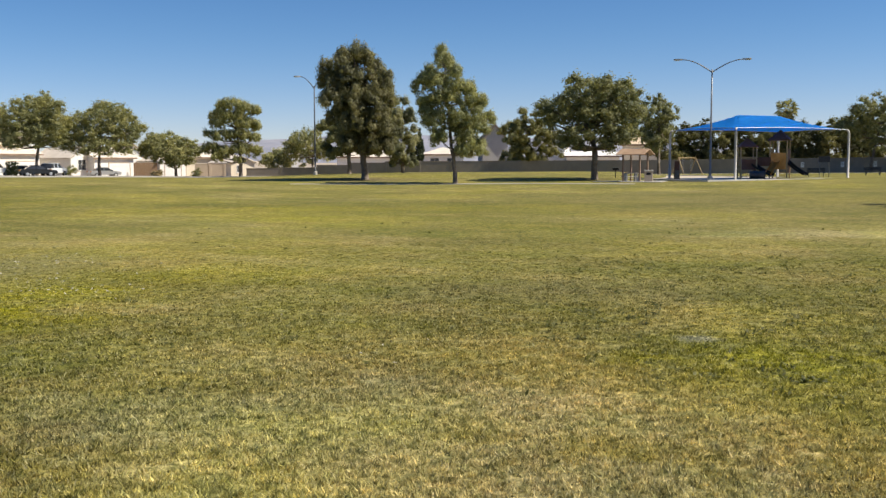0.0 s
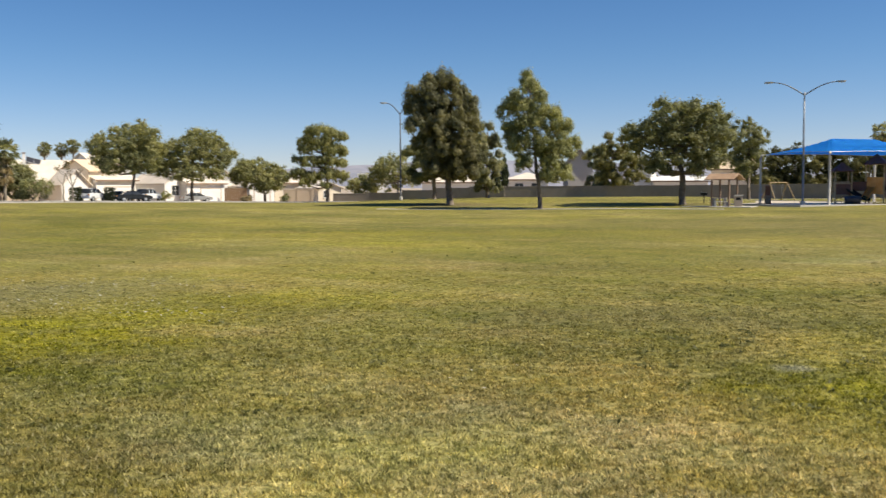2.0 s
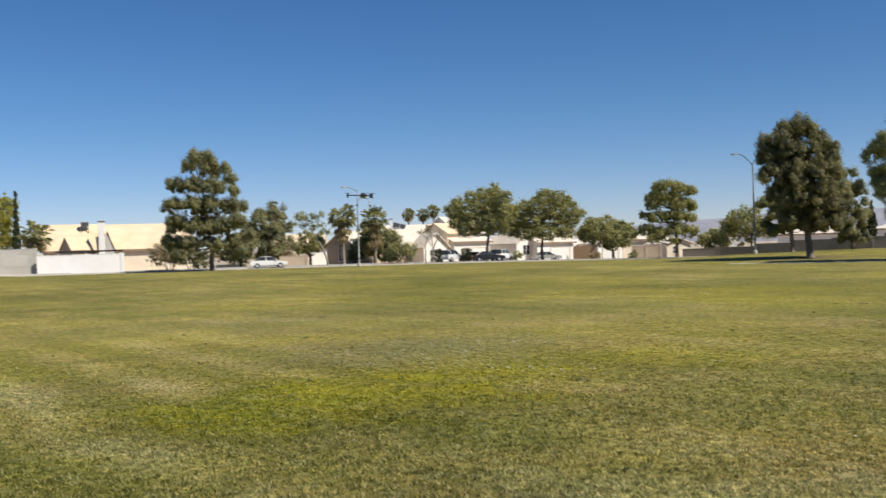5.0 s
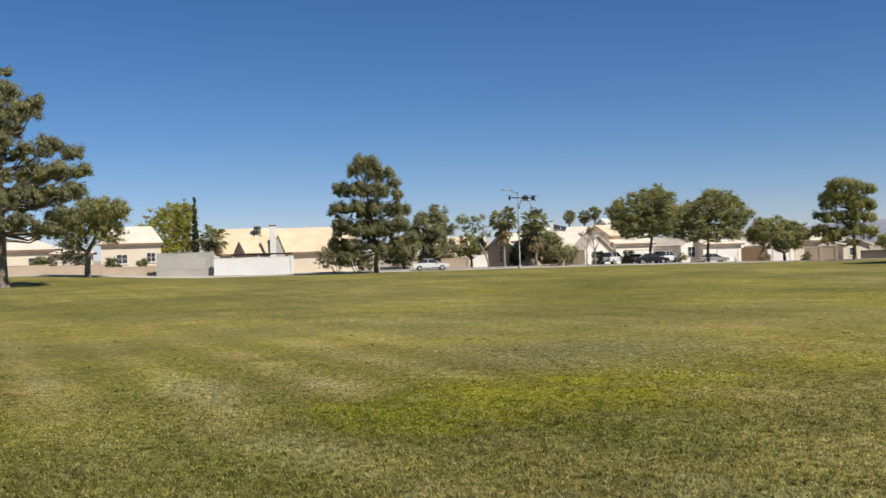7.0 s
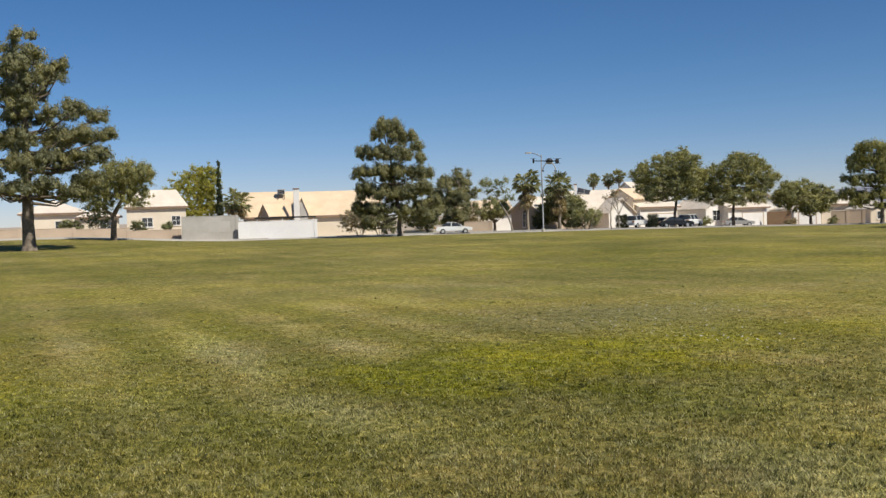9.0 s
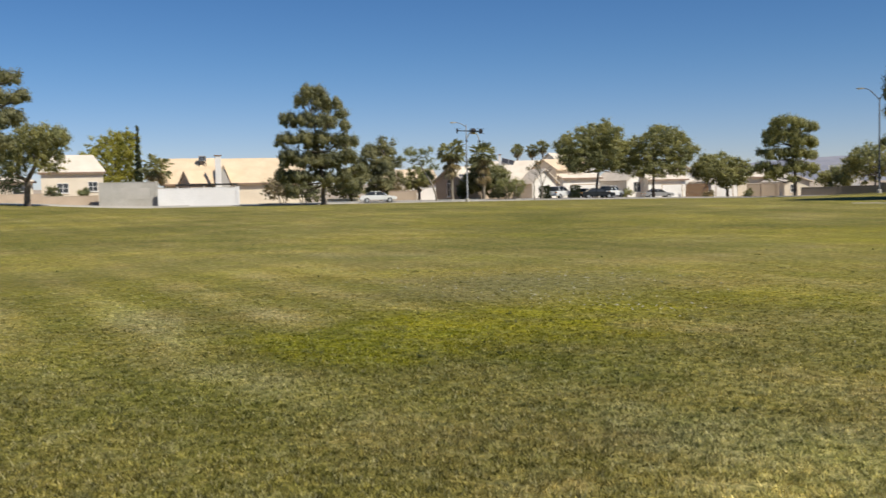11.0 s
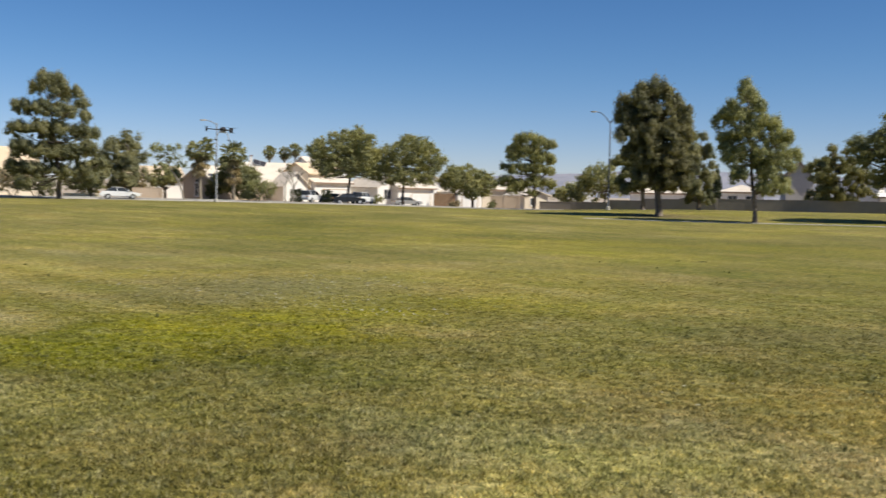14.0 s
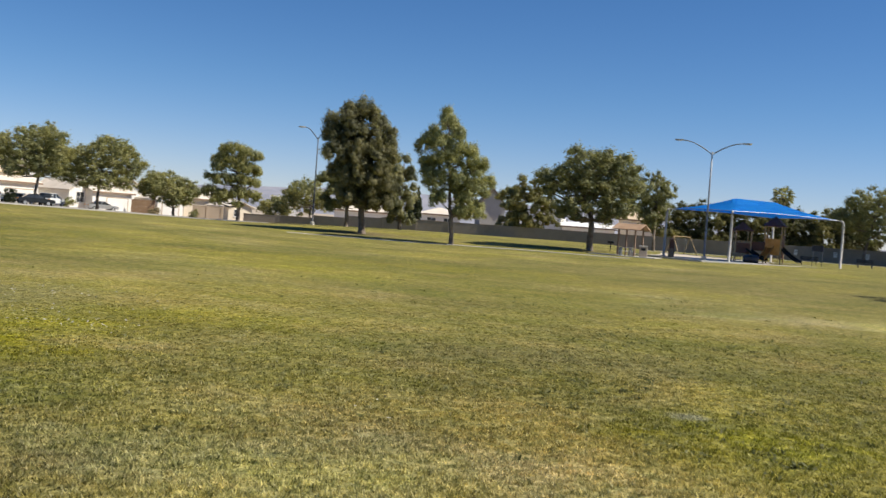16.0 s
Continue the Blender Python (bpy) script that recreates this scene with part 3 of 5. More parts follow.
def shaped(name, az, d, triples, trunk, leaf, label, seed, n, size, needles, scale=1.0, grown=1.2, tall=1.0, **kw):
    """A tree whose lobes are given one by one."""
    extra = dict(dict(long=2.0, up=1.0, clump=0.6) if needles else dict(clump=0.55), **kw)
    triples = [(x * scale, z * scale, r * scale) for x, z, r in triples]
    n, size = (int(n * 1.5), size * 0.74) if needles else (n, size)
    return grow(name, base(az, d), lobes_of(seed, triples, grown, tall), trunk, leaf, BARK, label, "tree", seed=seed, n=n, size=size, **extra)


def ash(az, d, w, h, z0, seed, leaf, label, n=8000, size=0.32, count=11, trunk=0.22, **kw):
    rng = random.Random(seed)
    lo = lobes_round(rng, w, z0, h, count)
    return grow("tree", base(az, d), lo, (trunk, max(z0 * 0.95, 1.2)), leaf, BARK, label, seed=seed, n=n, size=size, **kw)


def pine(az, d, w, h, z0, seed, leaf, label, n=9000, size=0.33, tiers=7, trunk=0.24, point=0.5, **kw):
    rng = random.Random(seed)
    lo = lobes_pine(rng, w, z0, h, tiers, point)
    return grow("pine_tree", base(az, d), lo, (trunk, z0 + 0.5), leaf, BARK, label, "tree", seed=seed, n=n, size=size, long=2.0, up=1.0, clump=0.6, **kw)


def bush(az, d, w, h, seed, leaf, label, n=1500, size=0.22, name="bush", z=0.0, deep=None):
    rng = random.Random(seed)
    nr = np.random.default_rng(seed)
    m = base(az, d)
    m.translation.z += z
    ob = thing(name, m, label, "bush")
    lo = [(rng.uniform(-0.3, 0.3) * w, rng.uniform(-0.25, 0.25) * (deep or w), h * rng.uniform(0.3, 0.72), w * 0.27, (deep or w) * 0.27, h * 0.3) for _ in range(7)]
    bm = bmesh.new()
    for l in lo:
        tube(bm, [(l[0] * 0.15, l[1] * 0.15, -0.2), (l[0] * 0.6, l[1] * 0.6, l[2] * 0.5), l[:3]], [0.04, 0.03, 0.012], 5)
    part("stem", bm, BARK, ob)
    crown = new("foliage", mesh_from("foliage", cloud(nr, lo, n, size, 0.3, 1.3), 3, leaf))
    crown.parent = ob
    return ob


def cypress(az, d, w, h, seed):
    nr = np.random.default_rng(seed)
    ob = thing("cypress", base(az, d), "slender dark green columnar cypress", "tree")
    lo = [(0, 0, h * (0.06 + 0.90 * t), *(w / 2 * min(1, (1.03 - t) * 1.9, 0.7 + t * 2),) * 2, h * 0.05) for t in np.linspace(0, 1, 26)]
    part("trunk", tube(bmesh.new(), [(0, 0, -0.3), (0, 0, h * 0.5), (0, 0, h * 0.9)], [0.12, 0.08, 0.02], 7), BARK, ob)
    c = new("crown", mesh_from("crown", cloud(nr, lo, 2600, 0.3, 0.22, 1.6, 1.2), 3, LEAF_CYP))
    c.parent = ob
    return ob


def palm(az, d, h, w, seed, skirt=1.8, trunk=0.2):
    """A fan palm: ringed trunk, hanging skirt of dry fronds and a head of fan leaves."""
    rng = np.random.default_rng(seed)
    ob = thing("palm_tree", base(az, d), "fan palm with a shaggy skirt of dry fronds", "palm")
    bm = bmesh.new()
    hc = h - w * 0.42
    pts = [(rng.normal() * 0.03, rng.normal() * 0.03, -0.3 + (hc + 0.3) * t) for t in np.linspace(0, 1, 14)]
    tube(bm, pts, [trunk * (1.25 if i == 0 else 1.0 + 0.08 * (i % 2)) for i in range(14)], 9)
    part("trunk", bm, BARK_PALE, ob, smooth=True)

    def fronds(n, lo, hi, length):
        """Fan leaves: a stalk and narrow leaflets spread in a half disc."""
        out = []
        for _ in range(n):
            a, e = rng.uniform(0, 2 * math.pi), math.asin(rng.uniform(math.sin(radians(lo)), math.sin(radians(hi))))
            dirv = np.array((math.cos(a) * math.cos(e), math.sin(a) * math.cos(e), math.sin(e)))
            side = np.array((-math.sin(a), math.cos(a), 0)) + rng.normal(size=3) * 0.35
            side /= np.linalg.norm(side)
            L = length * rng.uniform(0.75, 1.1)
            o = np.array((0, 0, hc))
            hub = o + dirv * L * 0.58
            out += [o - side * 0.025, o + side * 0.025, hub + side * 0.02, hub - side * 0.02]
            for j in range(-4, 5):
                q = j / 4 * 1.5
                dd = dirv * math.cos(q) + side * math.sin(q)
                tip = hub + dd * L * 0.46 + np.array((0, 0, -0.1 * L))
                ww = np.cross(dd, rng.normal(size=3))
                ww = ww / np.linalg.norm(ww) * L * 0.045
                md = hub + dd * L * 0.26
                out += [hub, md + ww, tip, md - ww]
        return np.array(out)

    c = new("crown", mesh_from("crown", fronds(62, -45, 88, w * 0.52), 4, LEAF_PALM))
    c.parent = ob
    if skirt:
        s = new("dry_skirt", mesh_from("dry_skirt", np.concatenate([fronds(26, -80, -40, w * 0.42) - np.array((0, 0, q)) for q in np.linspace(0, skirt * 0.6, 3)]), 4, LEAF_DRY))
        s.parent = ob
    return ob


shaped("tree", 22.0, 145, [
    (1.3, 10.9, 1.0), (-0.2, 10.0, 1.3), (2.3, 9.7, 1.1), (-2.1, 10.0, 1.0), (-4.6, 9.3, 0.8), (-4.9, 8.1, 1.2), (-2.4, 8.1, 1.6), (0.35, 7.8, 1.7), (2.5, 7.8, 1.3),
    (-4.3, 6.1, 1.3), (-1.9, 5.9, 1.5), (0.9, 6.1, 1.5), (2.8, 6.1, 1.0), (-3.1, 4.8, 1.0), (0.1, 4.8, 0.9), (2.2, 4.9, 0.8)],
    (0.24, 2.0), LEAF_ASH, "broad street tree with a full green crown and pale forked limbs", 11, 15500, 0.31, False, grown=1.32, fit=(24.3, 20.5, 10.9))
shaped("tree", 18.95, 148, [
    (0.9, 10.5, 1.2), (2.9, 10.2, 1.2), (-0.5, 9.3, 1.3), (4.5, 8.8, 1.2), (2.0, 8.5, 1.7), (-2.5, 8.5, 1.3), (-4.1, 8.2, 1.0), (-3.9, 6.8, 1.3), (-1.3, 6.5, 1.6), (1.5, 6.5, 1.7),
    (4.3, 6.8, 1.5), (5.9, 7.4, 0.7), (-4.7, 5.1, 1.1), (-2.2, 4.6, 1.4), (0.6, 4.3, 1.4), (3.4, 4.6, 1.3)],
    (0.24, 1.8), LEAF_ASH, "wide street tree with a round yellowish green crown", 12, 16500, 0.31, False, grown=1.32, fit=(21.0, 16.65, 10.2))
ash(15.15, 150, 9.0, 7.6, 1.1, 13, LEAF_ASH, "low round tree beside a white garage", n=11500, count=22, fit=(16.95, 13.9, 6.3))
shaped("pine_tree", 11.7, 140, [
    (0.1, 9.6, 1.2), (-1.4, 9.2, 1.0), (2.0, 9.0, 1.2), (3.5, 8.7, 0.7), (-2.2, 8.2, 1.0), (-2.5, 7.2, 1.0), (0.1, 7.8, 1.5), (2.3, 7.2, 1.3), (3.5, 6.7, 0.7), (-3.6, 5.8, 0.7),
    (-1.6, 5.5, 1.2), (0.9, 5.5, 1.3), (2.9, 5.2, 0.9), (-3.3, 3.8, 1.1), (-1.4, 3.5, 1.1), (1.2, 3.8, 1.2), (3.2, 3.5, 1.0), (-2.5, 2.5, 0.7), (0.6, 2.4, 0.7)],
    (0.26, 2.2), LEAF_ASH, "bushy pine with an olive layered crown at the lawn's edge", 14, 11000, 0.35, True, clump=0.45, grown=1.32, tall=0.75, fit=(13.75, 10.55, 10.6))
shaped("pine_tree", 4.65, 97, [
    (-0.6, 13.8, 0.8), (-2.2, 13.4, 0.8), (0.65, 13.1, 1.0), (-3.6, 12.0, 0.8), (-1.4, 12.1, 1.4), (1.9, 12.2, 0.8), (2.85, 11.3, 0.7), (-3.6, 10.5, 1.1), (-1.4, 10.3, 1.6), (1.1, 10.3, 1.5), (2.95, 9.9, 1.0),
    (-3.3, 8.6, 1.2), (-1.0, 8.4, 1.7), (1.5, 8.4, 1.5), (2.95, 8.6, 0.9), (-2.6, 6.7, 1.2), (-0.6, 6.5, 1.6), (1.9, 6.7, 1.3), (-1.4, 4.7, 1.3), (0.65, 5.1, 1.4), (2.3, 5.1, 1.2), (-1.4, 3.5, 0.8), (0.5, 3.7, 0.9), (1.3, 3.2, 0.9), (2.7, 3.5, 0.9), (3.7, 4.8, 0.9), (4.0, 6.2, 0.8)],
    (0.32, 3.0), LEAF_DEEP, "tall dense dark green pine standing on the lawn", 15, 19000, 0.40, True, scale=0.893, grown=1.22, tall=1.35, lean=(-0.4, 0), fit=(7.2, 2.6, 13.9))
pine(5.57, 120, 6.6, 9.0, 2.0, 16, LEAF_DARK, "dark pine standing behind a taller pine", n=9000, tiers=6, point=0.4, fit=(7.35, 4.3, 8.9))
pine(2.45, 122, 6.4, 9.3, 0.9, 17, LEAF_PINE, "narrower pine with a pointed top behind the tall pine", n=9000, tiers=7, point=0.8, fit=(3.9, 1.55, 10.1))
shaped("pine_tree", -0.65, 88, [
    (-1.1, 11.8, 0.45), (-1.0, 10.9, 0.75), (-2.2, 9.8, 0.8), (-0.2, 10.1, 0.7), (-0.4, 11.0, 0.4), (-2.9, 8.9, 0.8), (-1.4, 8.8, 1.0), (0.3, 8.4, 0.9), (1.5, 8.3, 0.6), (-2.4, 7.3, 0.8), (-0.6, 7.3, 1.1),
    (1.45, 6.9, 1.0), (2.45, 7.3, 0.5), (-1.9, 5.6, 0.9), (-2.4, 6.3, 0.7), (0.3, 5.4, 1.0), (1.95, 5.1, 1.1), (3.0, 5.8, 0.6), (-1.4, 4.1, 0.7), (1.1, 3.8, 1.0), (2.1, 3.1, 0.8), (0.6, 2.8, 0.6)],
    (0.19, 3.0), LEAF_LIGHT, "airy pale green pine with a leaning trunk and a pointed top", 18, 12500, 0.28, True, clump=0.42, grown=1.3, tall=1.2, lean=(-0.35, 0), fit=(1.75, -2.9, 12.2))
shaped("tree", -8.7, 95, [
    (-1.8, 10.4, 0.9), (-0.3, 10.0, 1.3), (1.4, 10.1, 1.2), (3.1, 9.8, 1.1), (4.4, 9.1, 0.8), (-2.5, 8.5, 1.2), (-0.5, 8.4, 1.6), (1.8, 8.4, 1.6), (3.9, 8.2, 1.3), (-4.6, 7.8, 1.0), (-3.3, 7.2, 1.3), (-1.0, 6.7, 1.6), (1.4, 6.7, 1.6),
    (3.7, 6.7, 1.4), (5.0, 7.4, 0.8), (-4.1, 6.3, 0.9), (-2.0, 4.9, 1.2), (-0.1, 4.9, 1.0), (2.2, 4.9, 1.3), (3.7, 4.8, 1.0), (-1.4, 3.9, 0.8), (2.2, 3.9, 0.9), (-2.7, 4.1, 0.8)],
    (0.3, 2.9), LEAF_DARK, "spreading dark green shade tree on the lawn", 19, 14000, 0.30, False, scale=0.87, grown=1.12, fit=(-5.55, -11.4, 10.4))
ash(-12.3, 135, 7.2, 11.3, 1.9, 20, LEAF_DARK, "dark green tree behind the picnic shelter", n=9000, count=14, fit=(-10.7, -13.3, 11.0))
shaped("pine_tree", 37.95, 116, [
    (-1.4, 12.8, 0.9), (-0.1, 12.7, 0.8), (-2.2, 11.9, 0.8), (0.4, 11.6, 1.1), (2.0, 11.6, 0.7), (-3.8, 9.8, 0.9), (-1.7, 9.8, 1.1), (0.4, 9.5, 1.2), (2.5, 10.3, 0.7), (3.0, 9.0, 0.7), (-4.3, 7.4, 1.0), (-2.2, 7.4, 1.2), (0.15, 7.2, 1.3),
    (2.5, 7.4, 1.0), (3.8, 7.4, 0.7), (-3.8, 5.4, 1.2), (-1.2, 5.1, 1.3), (1.2, 5.1, 1.3), (3.3, 5.4, 1.1), (-4.3, 3.3, 1.1), (-2.2, 3.0, 1.1), (0.4, 3.0, 1.1), (3.0, 3.3, 1.2), (4.6, 4.0, 0.8), (-3.8, 1.8, 0.7), (3.5, 2.0, 0.8)],
    (0.27, 2.6), LEAF_PINE, "tall open pine with tiered branches by the street", 21, 17000, 0.37, True, clump=0.52, grown=1.22, tall=0.95, fit=(40.6, 35.6, 13.5))
pine(34.55, 140, 6.4, 8.8, 1.0, 22, LEAF_PINE, "slender young pine in a front yard", n=6500, tiers=8, point=1.0, size=0.28, fit=(36.0, 33.2, 8.7))
shaped("pine_tree", 58.1, 89, [
    (0.2, 18.0, 1.1), (-1.0, 17.5, 1.0), (1.3, 17.2, 0.7), (-0.3, 16.0, 1.3), (2.3, 16.0, 1.0), (3.1, 16.2, 0.8), (-1.0, 14.1, 1.3), (1.0, 14.4, 1.2), (0.0, 12.3, 1.4), (2.3, 12.1, 0.8), (4.1, 12.6, 0.9), (5.9, 12.1, 0.8), (6.4, 10.3, 0.8),
    (4.6, 10.3, 1.1), (2.8, 10.0, 1.2), (-0.5, 10.0, 1.5), (0.0, 7.7, 1.4), (2.3, 8.0, 1.4), (4.4, 8.2, 1.2), (5.9, 8.7, 0.9), (-0.3, 5.6, 1.2), (1.8, 5.6, 1.1), (3.8, 5.1, 1.1), (4.9, 6.4, 1.0), (-3.0, 15.0, 1.2), (-3.5, 12.0, 1.5), (-4.0, 9.5, 1.5), (-3.0, 7.0, 1.4), (-2.5, 5.5, 1.1)],
    (0.5, 4.4), LEAF_PINE, "towering rugged pine with a stout trunk on the lawn", 23, 17000, 0.36, True, clump=0.48, scale=0.9, grown=1.12, tall=0.95, fit=(61.6, 53.85, 17.7))
ash(53.86, 108, 11.4, 8.9, 2.6, 24, LEAF_ASH, "low olive shade tree with a crooked trunk", n=10000, trunk=0.3, count=15, size=0.3, fit=(55.4, 51.7, 8.7))
ash(49.9, 155, 12.0, 11.5, 0.8, 25, LEAF_LIME, "large yellow-green tree behind a block wall", n=14000, count=20, fit=(51.5, 48.1, 11.2))
cypress(48.18, 150, 0.95, 11.9, 26)
cypress(1.45, 166, 1.5, 7.9, 27)
cypress(1.85, 170, 1.2, 6.0, 28)
ash(7.7, 166, 9.0, 8.2, 0.8, 29, LEAF_ASH, "green tree rising behind the block wall", n=7000, count=15, fit=(9.35, 6.5, 8.1))
ash(9.6, 172, 5.6, 3.9, 0.6, 30, LEAF_ASH, "low tree behind the block wall", n=3500, fit=(10.6, 8.8, 4.4))
pine(-4.95, 154.6, 9.0, 10.4, 1.2, 31, LEAF_OLIVE, "layered olive conifer leaning over the block wall", n=11000, tiers=6, point=0.75, fit=(-3.3, -6.75, 10.4))
pine(-4.0, 170, 6.0, 8.6, 1.0, 32, LEAF_DARK, "dark conifer behind the block wall", n=5000, tiers=5, point=0.5)
grow("tree", base(31.27, 130), [(-0.6, 0, 4.4, 0.9, 0.9, 0.7), (-1.6, 0.4, 5.3, 1.1, 1.0, 0.8), (-2.6, -0.3, 6.2, 1.2, 1.0, 0.7), (-3.9, 0.2, 6.4, 1.0, 0.9, 0.7), (-3.2, 0.5, 5.2, 0.8, 0.8, 0.5), (-4.6, 0, 5.5, 0.5, 0.5, 0.5), (-1.2, -0.6, 6.4, 0.8, 0.8, 0.5)],
     (0.12, 2.6), LEAF_LIGHT, BARK_PALE, "thin sparse tree with pale bark leaning beside the street", seed=33, n=1500, size=0.17, clump=0.45, lean=(-0.7, 0), fit=(33.4, 31.1, 7.0))
palm(30.35, 142, 8.6, 4.2, 34, 3.6)
palm(28.47, 142, 8.15, 4.2, 35, 4.2)
for k, (az, d, h) in enumerate(((26.45, 190, 10.1), (25.6, 192, 10.1), (24.99, 190, 10.75))):
    palm(az, d, h, 2.7, 36 + k, 0.6, trunk=0.17)
palm(47.3, 143, 7.0, 4.4, 40, 0.8, trunk=0.25)
palm(-19.0, 185, 12.5, 4.2, 41, 1.0)
for k in range(12):
    az = -12.8 - k * 0.95
    ash(az, 157 + (k % 3) * 1.2, 5.4, 7.9 + (k * 7 % 5) * 0.3, -0.8, 50 + k, LEAF_HEDGE if k % 3 else LEAF_OLIVE, "tall leafy hedge tree behind the block wall", n=4200, size=0.4, group="hedge trees behind the wall")
ash(-23.3, 148, 9.0, 11.4, 1.6, 70, LEAF_DARK, "dense dark green tree near the wall", n=9000)
ash(-26.5, 150, 9.5, 12.4, 1.6, 71, LEAF_DARK, "dense dark green tree near the wall", n=5000)
ash(-35.1, 49.2, 8.5, 9.5, 2.6, 72, LEAF_DARK, "shade tree beside the playground lawn", n=6000)


def bare_tree(az, d, h, w, seed):
    """A small tree that has lost its leaves: a thin trunk, spreading limbs and twigs."""
    rng = random.Random(seed)
    ob = thing("bare_tree", base(az, d), "small leafless young tree with pale thin limbs", "tree")
    fork = h * 0.42
    part("trunk", tube(bmesh.new(), [(0, 0, -0.2), (0.03, 0, fork * 0.5), (0, 0.02, fork)], [0.1, 0.075, 0.06], 8), BARK_PALE, ob, smooth=True)
    for k in range(8):
        a = 2 * math.pi * k / 8 + rng.uniform(-0.3, 0.3)
        reach, top = w / 2 * rng.uniform(0.6, 1.0), h * rng.uniform(0.78, 1.0)
        s, e = Vector((0, 0, fork * rng.uniform(0.85, 1.0))), Vector((math.cos(a) * reach, math.sin(a) * reach, top))
        bend = s.lerp(e, 0.5) + Vector((0, 0, 0.12 * h))
        bm = tube(bmesh.new(), [s, bend, e], [0.045, 0.03, 0.01], 6)
        for _ in range(9):
            q = bend.lerp(e, rng.uniform(-0.3, 0.95))
            tip = q + Vector((rng.uniform(-1, 1), rng.uniform(-1, 1), rng.uniform(-0.1, 0.7))) * w * 0.17
            tube(bm, [q, q.lerp(tip, 0.5) + Vector((0, 0, 0.05)), tip], [0.018, 0.013, 0.007], 4)
        part("limb", bm, BARK_PALE, ob)
    return ob


bare_tree(25.1, 138, 4.7, 3.9, 81)


# ---- block walls ----
def wall_run(name, az0, az1, dist, height, mat, label, panel=3.0, thick=0.2, cap=True):
    """A block wall in level panels that step with the ground, with pilasters and a cap."""
    ob = thing(name, Matrix(), label, "wall", kind="structure")
    p0, p1 = Vector((*at(az0, dist(az0)), 0)), Vector((*at(az1, dist(az1)), 0))
    n = max(1, int((p1 - p0).length / panel))
    for i in range(n):
        a0, a1 = az0 + (az1 - az0) * i / n, az0 + (az1 - az0) * (i + 1) / n
        a, b = Vector((*at(a0, dist(a0)), 0)), Vector((*at(a1, dist(a1)), 0))
        am = (a0 + a1) / 2
        mid = (a + b) / 2
        z, h = gz(mid.x, mid.y), height(am)
        d = b - a
        m = Matrix.Translation((mid.x, mid.y, z)) @ Matrix.Rotation(math.atan2(d.y, d.x), 4, "Z")
        L = d.length / 2
        bm = bmesh.new()
        box(bm, -L, L, -thick / 2, thick / 2, -0.9, h - 0.06)
        box(bm, -L - 0.003, L + 0.003, -thick / 2 - 0.03, thick / 2 + 0.03, h - 0.06, h, 0.012)
        box(bm, -L - 0.2, -L + 0.2, -thick / 2 - 0.06, thick / 2 + 0.06, -0.9, h + 0.05, 0.015)
        bmesh.ops.transform(bm, matrix=m, verts=bm.verts[:])
        part("panel", bm, mat, ob)
    return ob


wall_run("wall_north", -48, 11.4, fence_line, lambda a: 2.05 - 0.45 * step(a, 2, 11), BLOCK_TAN, "long tan block wall behind the park", 5.0)
wall_run("wall_grey", 47.3, 50.3, lambda a: 129.0, lambda a: 3.05, BLOCK_GREY, "tall grey block garden wall", 3.4)
patch = tagged(new("wall_patch", mesh_of("wall_patch", boxed(-1.75, 1.75, -0.02, 0.02, 1.0, 2.35, 0.005), CONCRETE)), "paler repainted patch on the grey block wall", "paint patch", kind="structure")
patch.matrix_basis = base(48.45, 128.86)
wall_run("wall_white", 42.85, 47.24, lambda a: 128.0, lambda a: 2.3, WALL_WHITE, "whitewashed garden wall beside the street", 5.2)
wall_run("wall_low", 50.4, 64, lambda a: 131.0, lambda a: 1.15, STUCCO_TAN, "low tan wall in front of the houses", 6.0)
wall_run("wall_kerbside", 35.9, 37.75, lambda a: 136.0, lambda a: 0.5, STUCCO_CREAM, "low cream retaining wall under a pine", 4.0)
wall_run("wall_yard", 32.5, 34.1, lambda a: 139.0, lambda a: 1.45, STUCCO_TAN, "short tan yard wall", 4.0)
wall_run("wall_side", 12.6, 14.2, lambda a: 158.0, lambda a: 2.1, STUCCO_TAN, "tan courtyard wall with posts", 2.0)


# ---- houses ----
def window(ob, x, z, w, h, y=0.0, arch=False):
    """A framed window standing in the wall's face, with its panes and sill."""
    t = 0.07
    bm = bmesh.new()
    box(bm, x - w / 2 - t, x - w / 2, y - 0.06, y + 0.06, z - t, z + h + t)
    box(bm, x + w / 2, x + w / 2 + t, y - 0.06, y + 0.06, z - t, z + h + t)
    box(bm, x - w / 2, x + w / 2, y - 0.06, y + 0.06, z + h, z + h + t)
    box(bm, x - w / 2, x + w / 2, y - 0.06, y + 0.06, z - t, z)
    box(bm, x - 0.025, x + 0.025, y - 0.05, y + 0.05, z, z + h)
    box(bm, x - w / 2, x - 0.025, y - 0.05, y + 0.05, z + h * 0.5 - 0.02, z + h * 0.5 + 0.02)
    box(bm, x + 0.025, x + w / 2, y - 0.05, y + 0.05, z + h * 0.5 - 0.02, z + h * 0.5 + 0.02)
    win = part("window", bm, WHITE_PAINT, ob)
    bm = boxed(x - w / 2, x + w / 2, y - 0.02, y + 0.02, z, z + h)
    if arch:
        solid(bm, [(x + w / 2 * math.cos(a), y - 0.02, z + h + 0.1 + w / 2 * math.sin(a)) for a in np.linspace(0, math.pi, 12)], (0, 0.04, 0))
    part("pane", bm, GLASS, win)
    part("sill", boxed(x - w / 2 - 0.15, x + w / 2 + 0.15, y - 0.12, y + 0.02, z - 0.15, z - t - 0.002, 0.01), WHITE_PAINT, win)


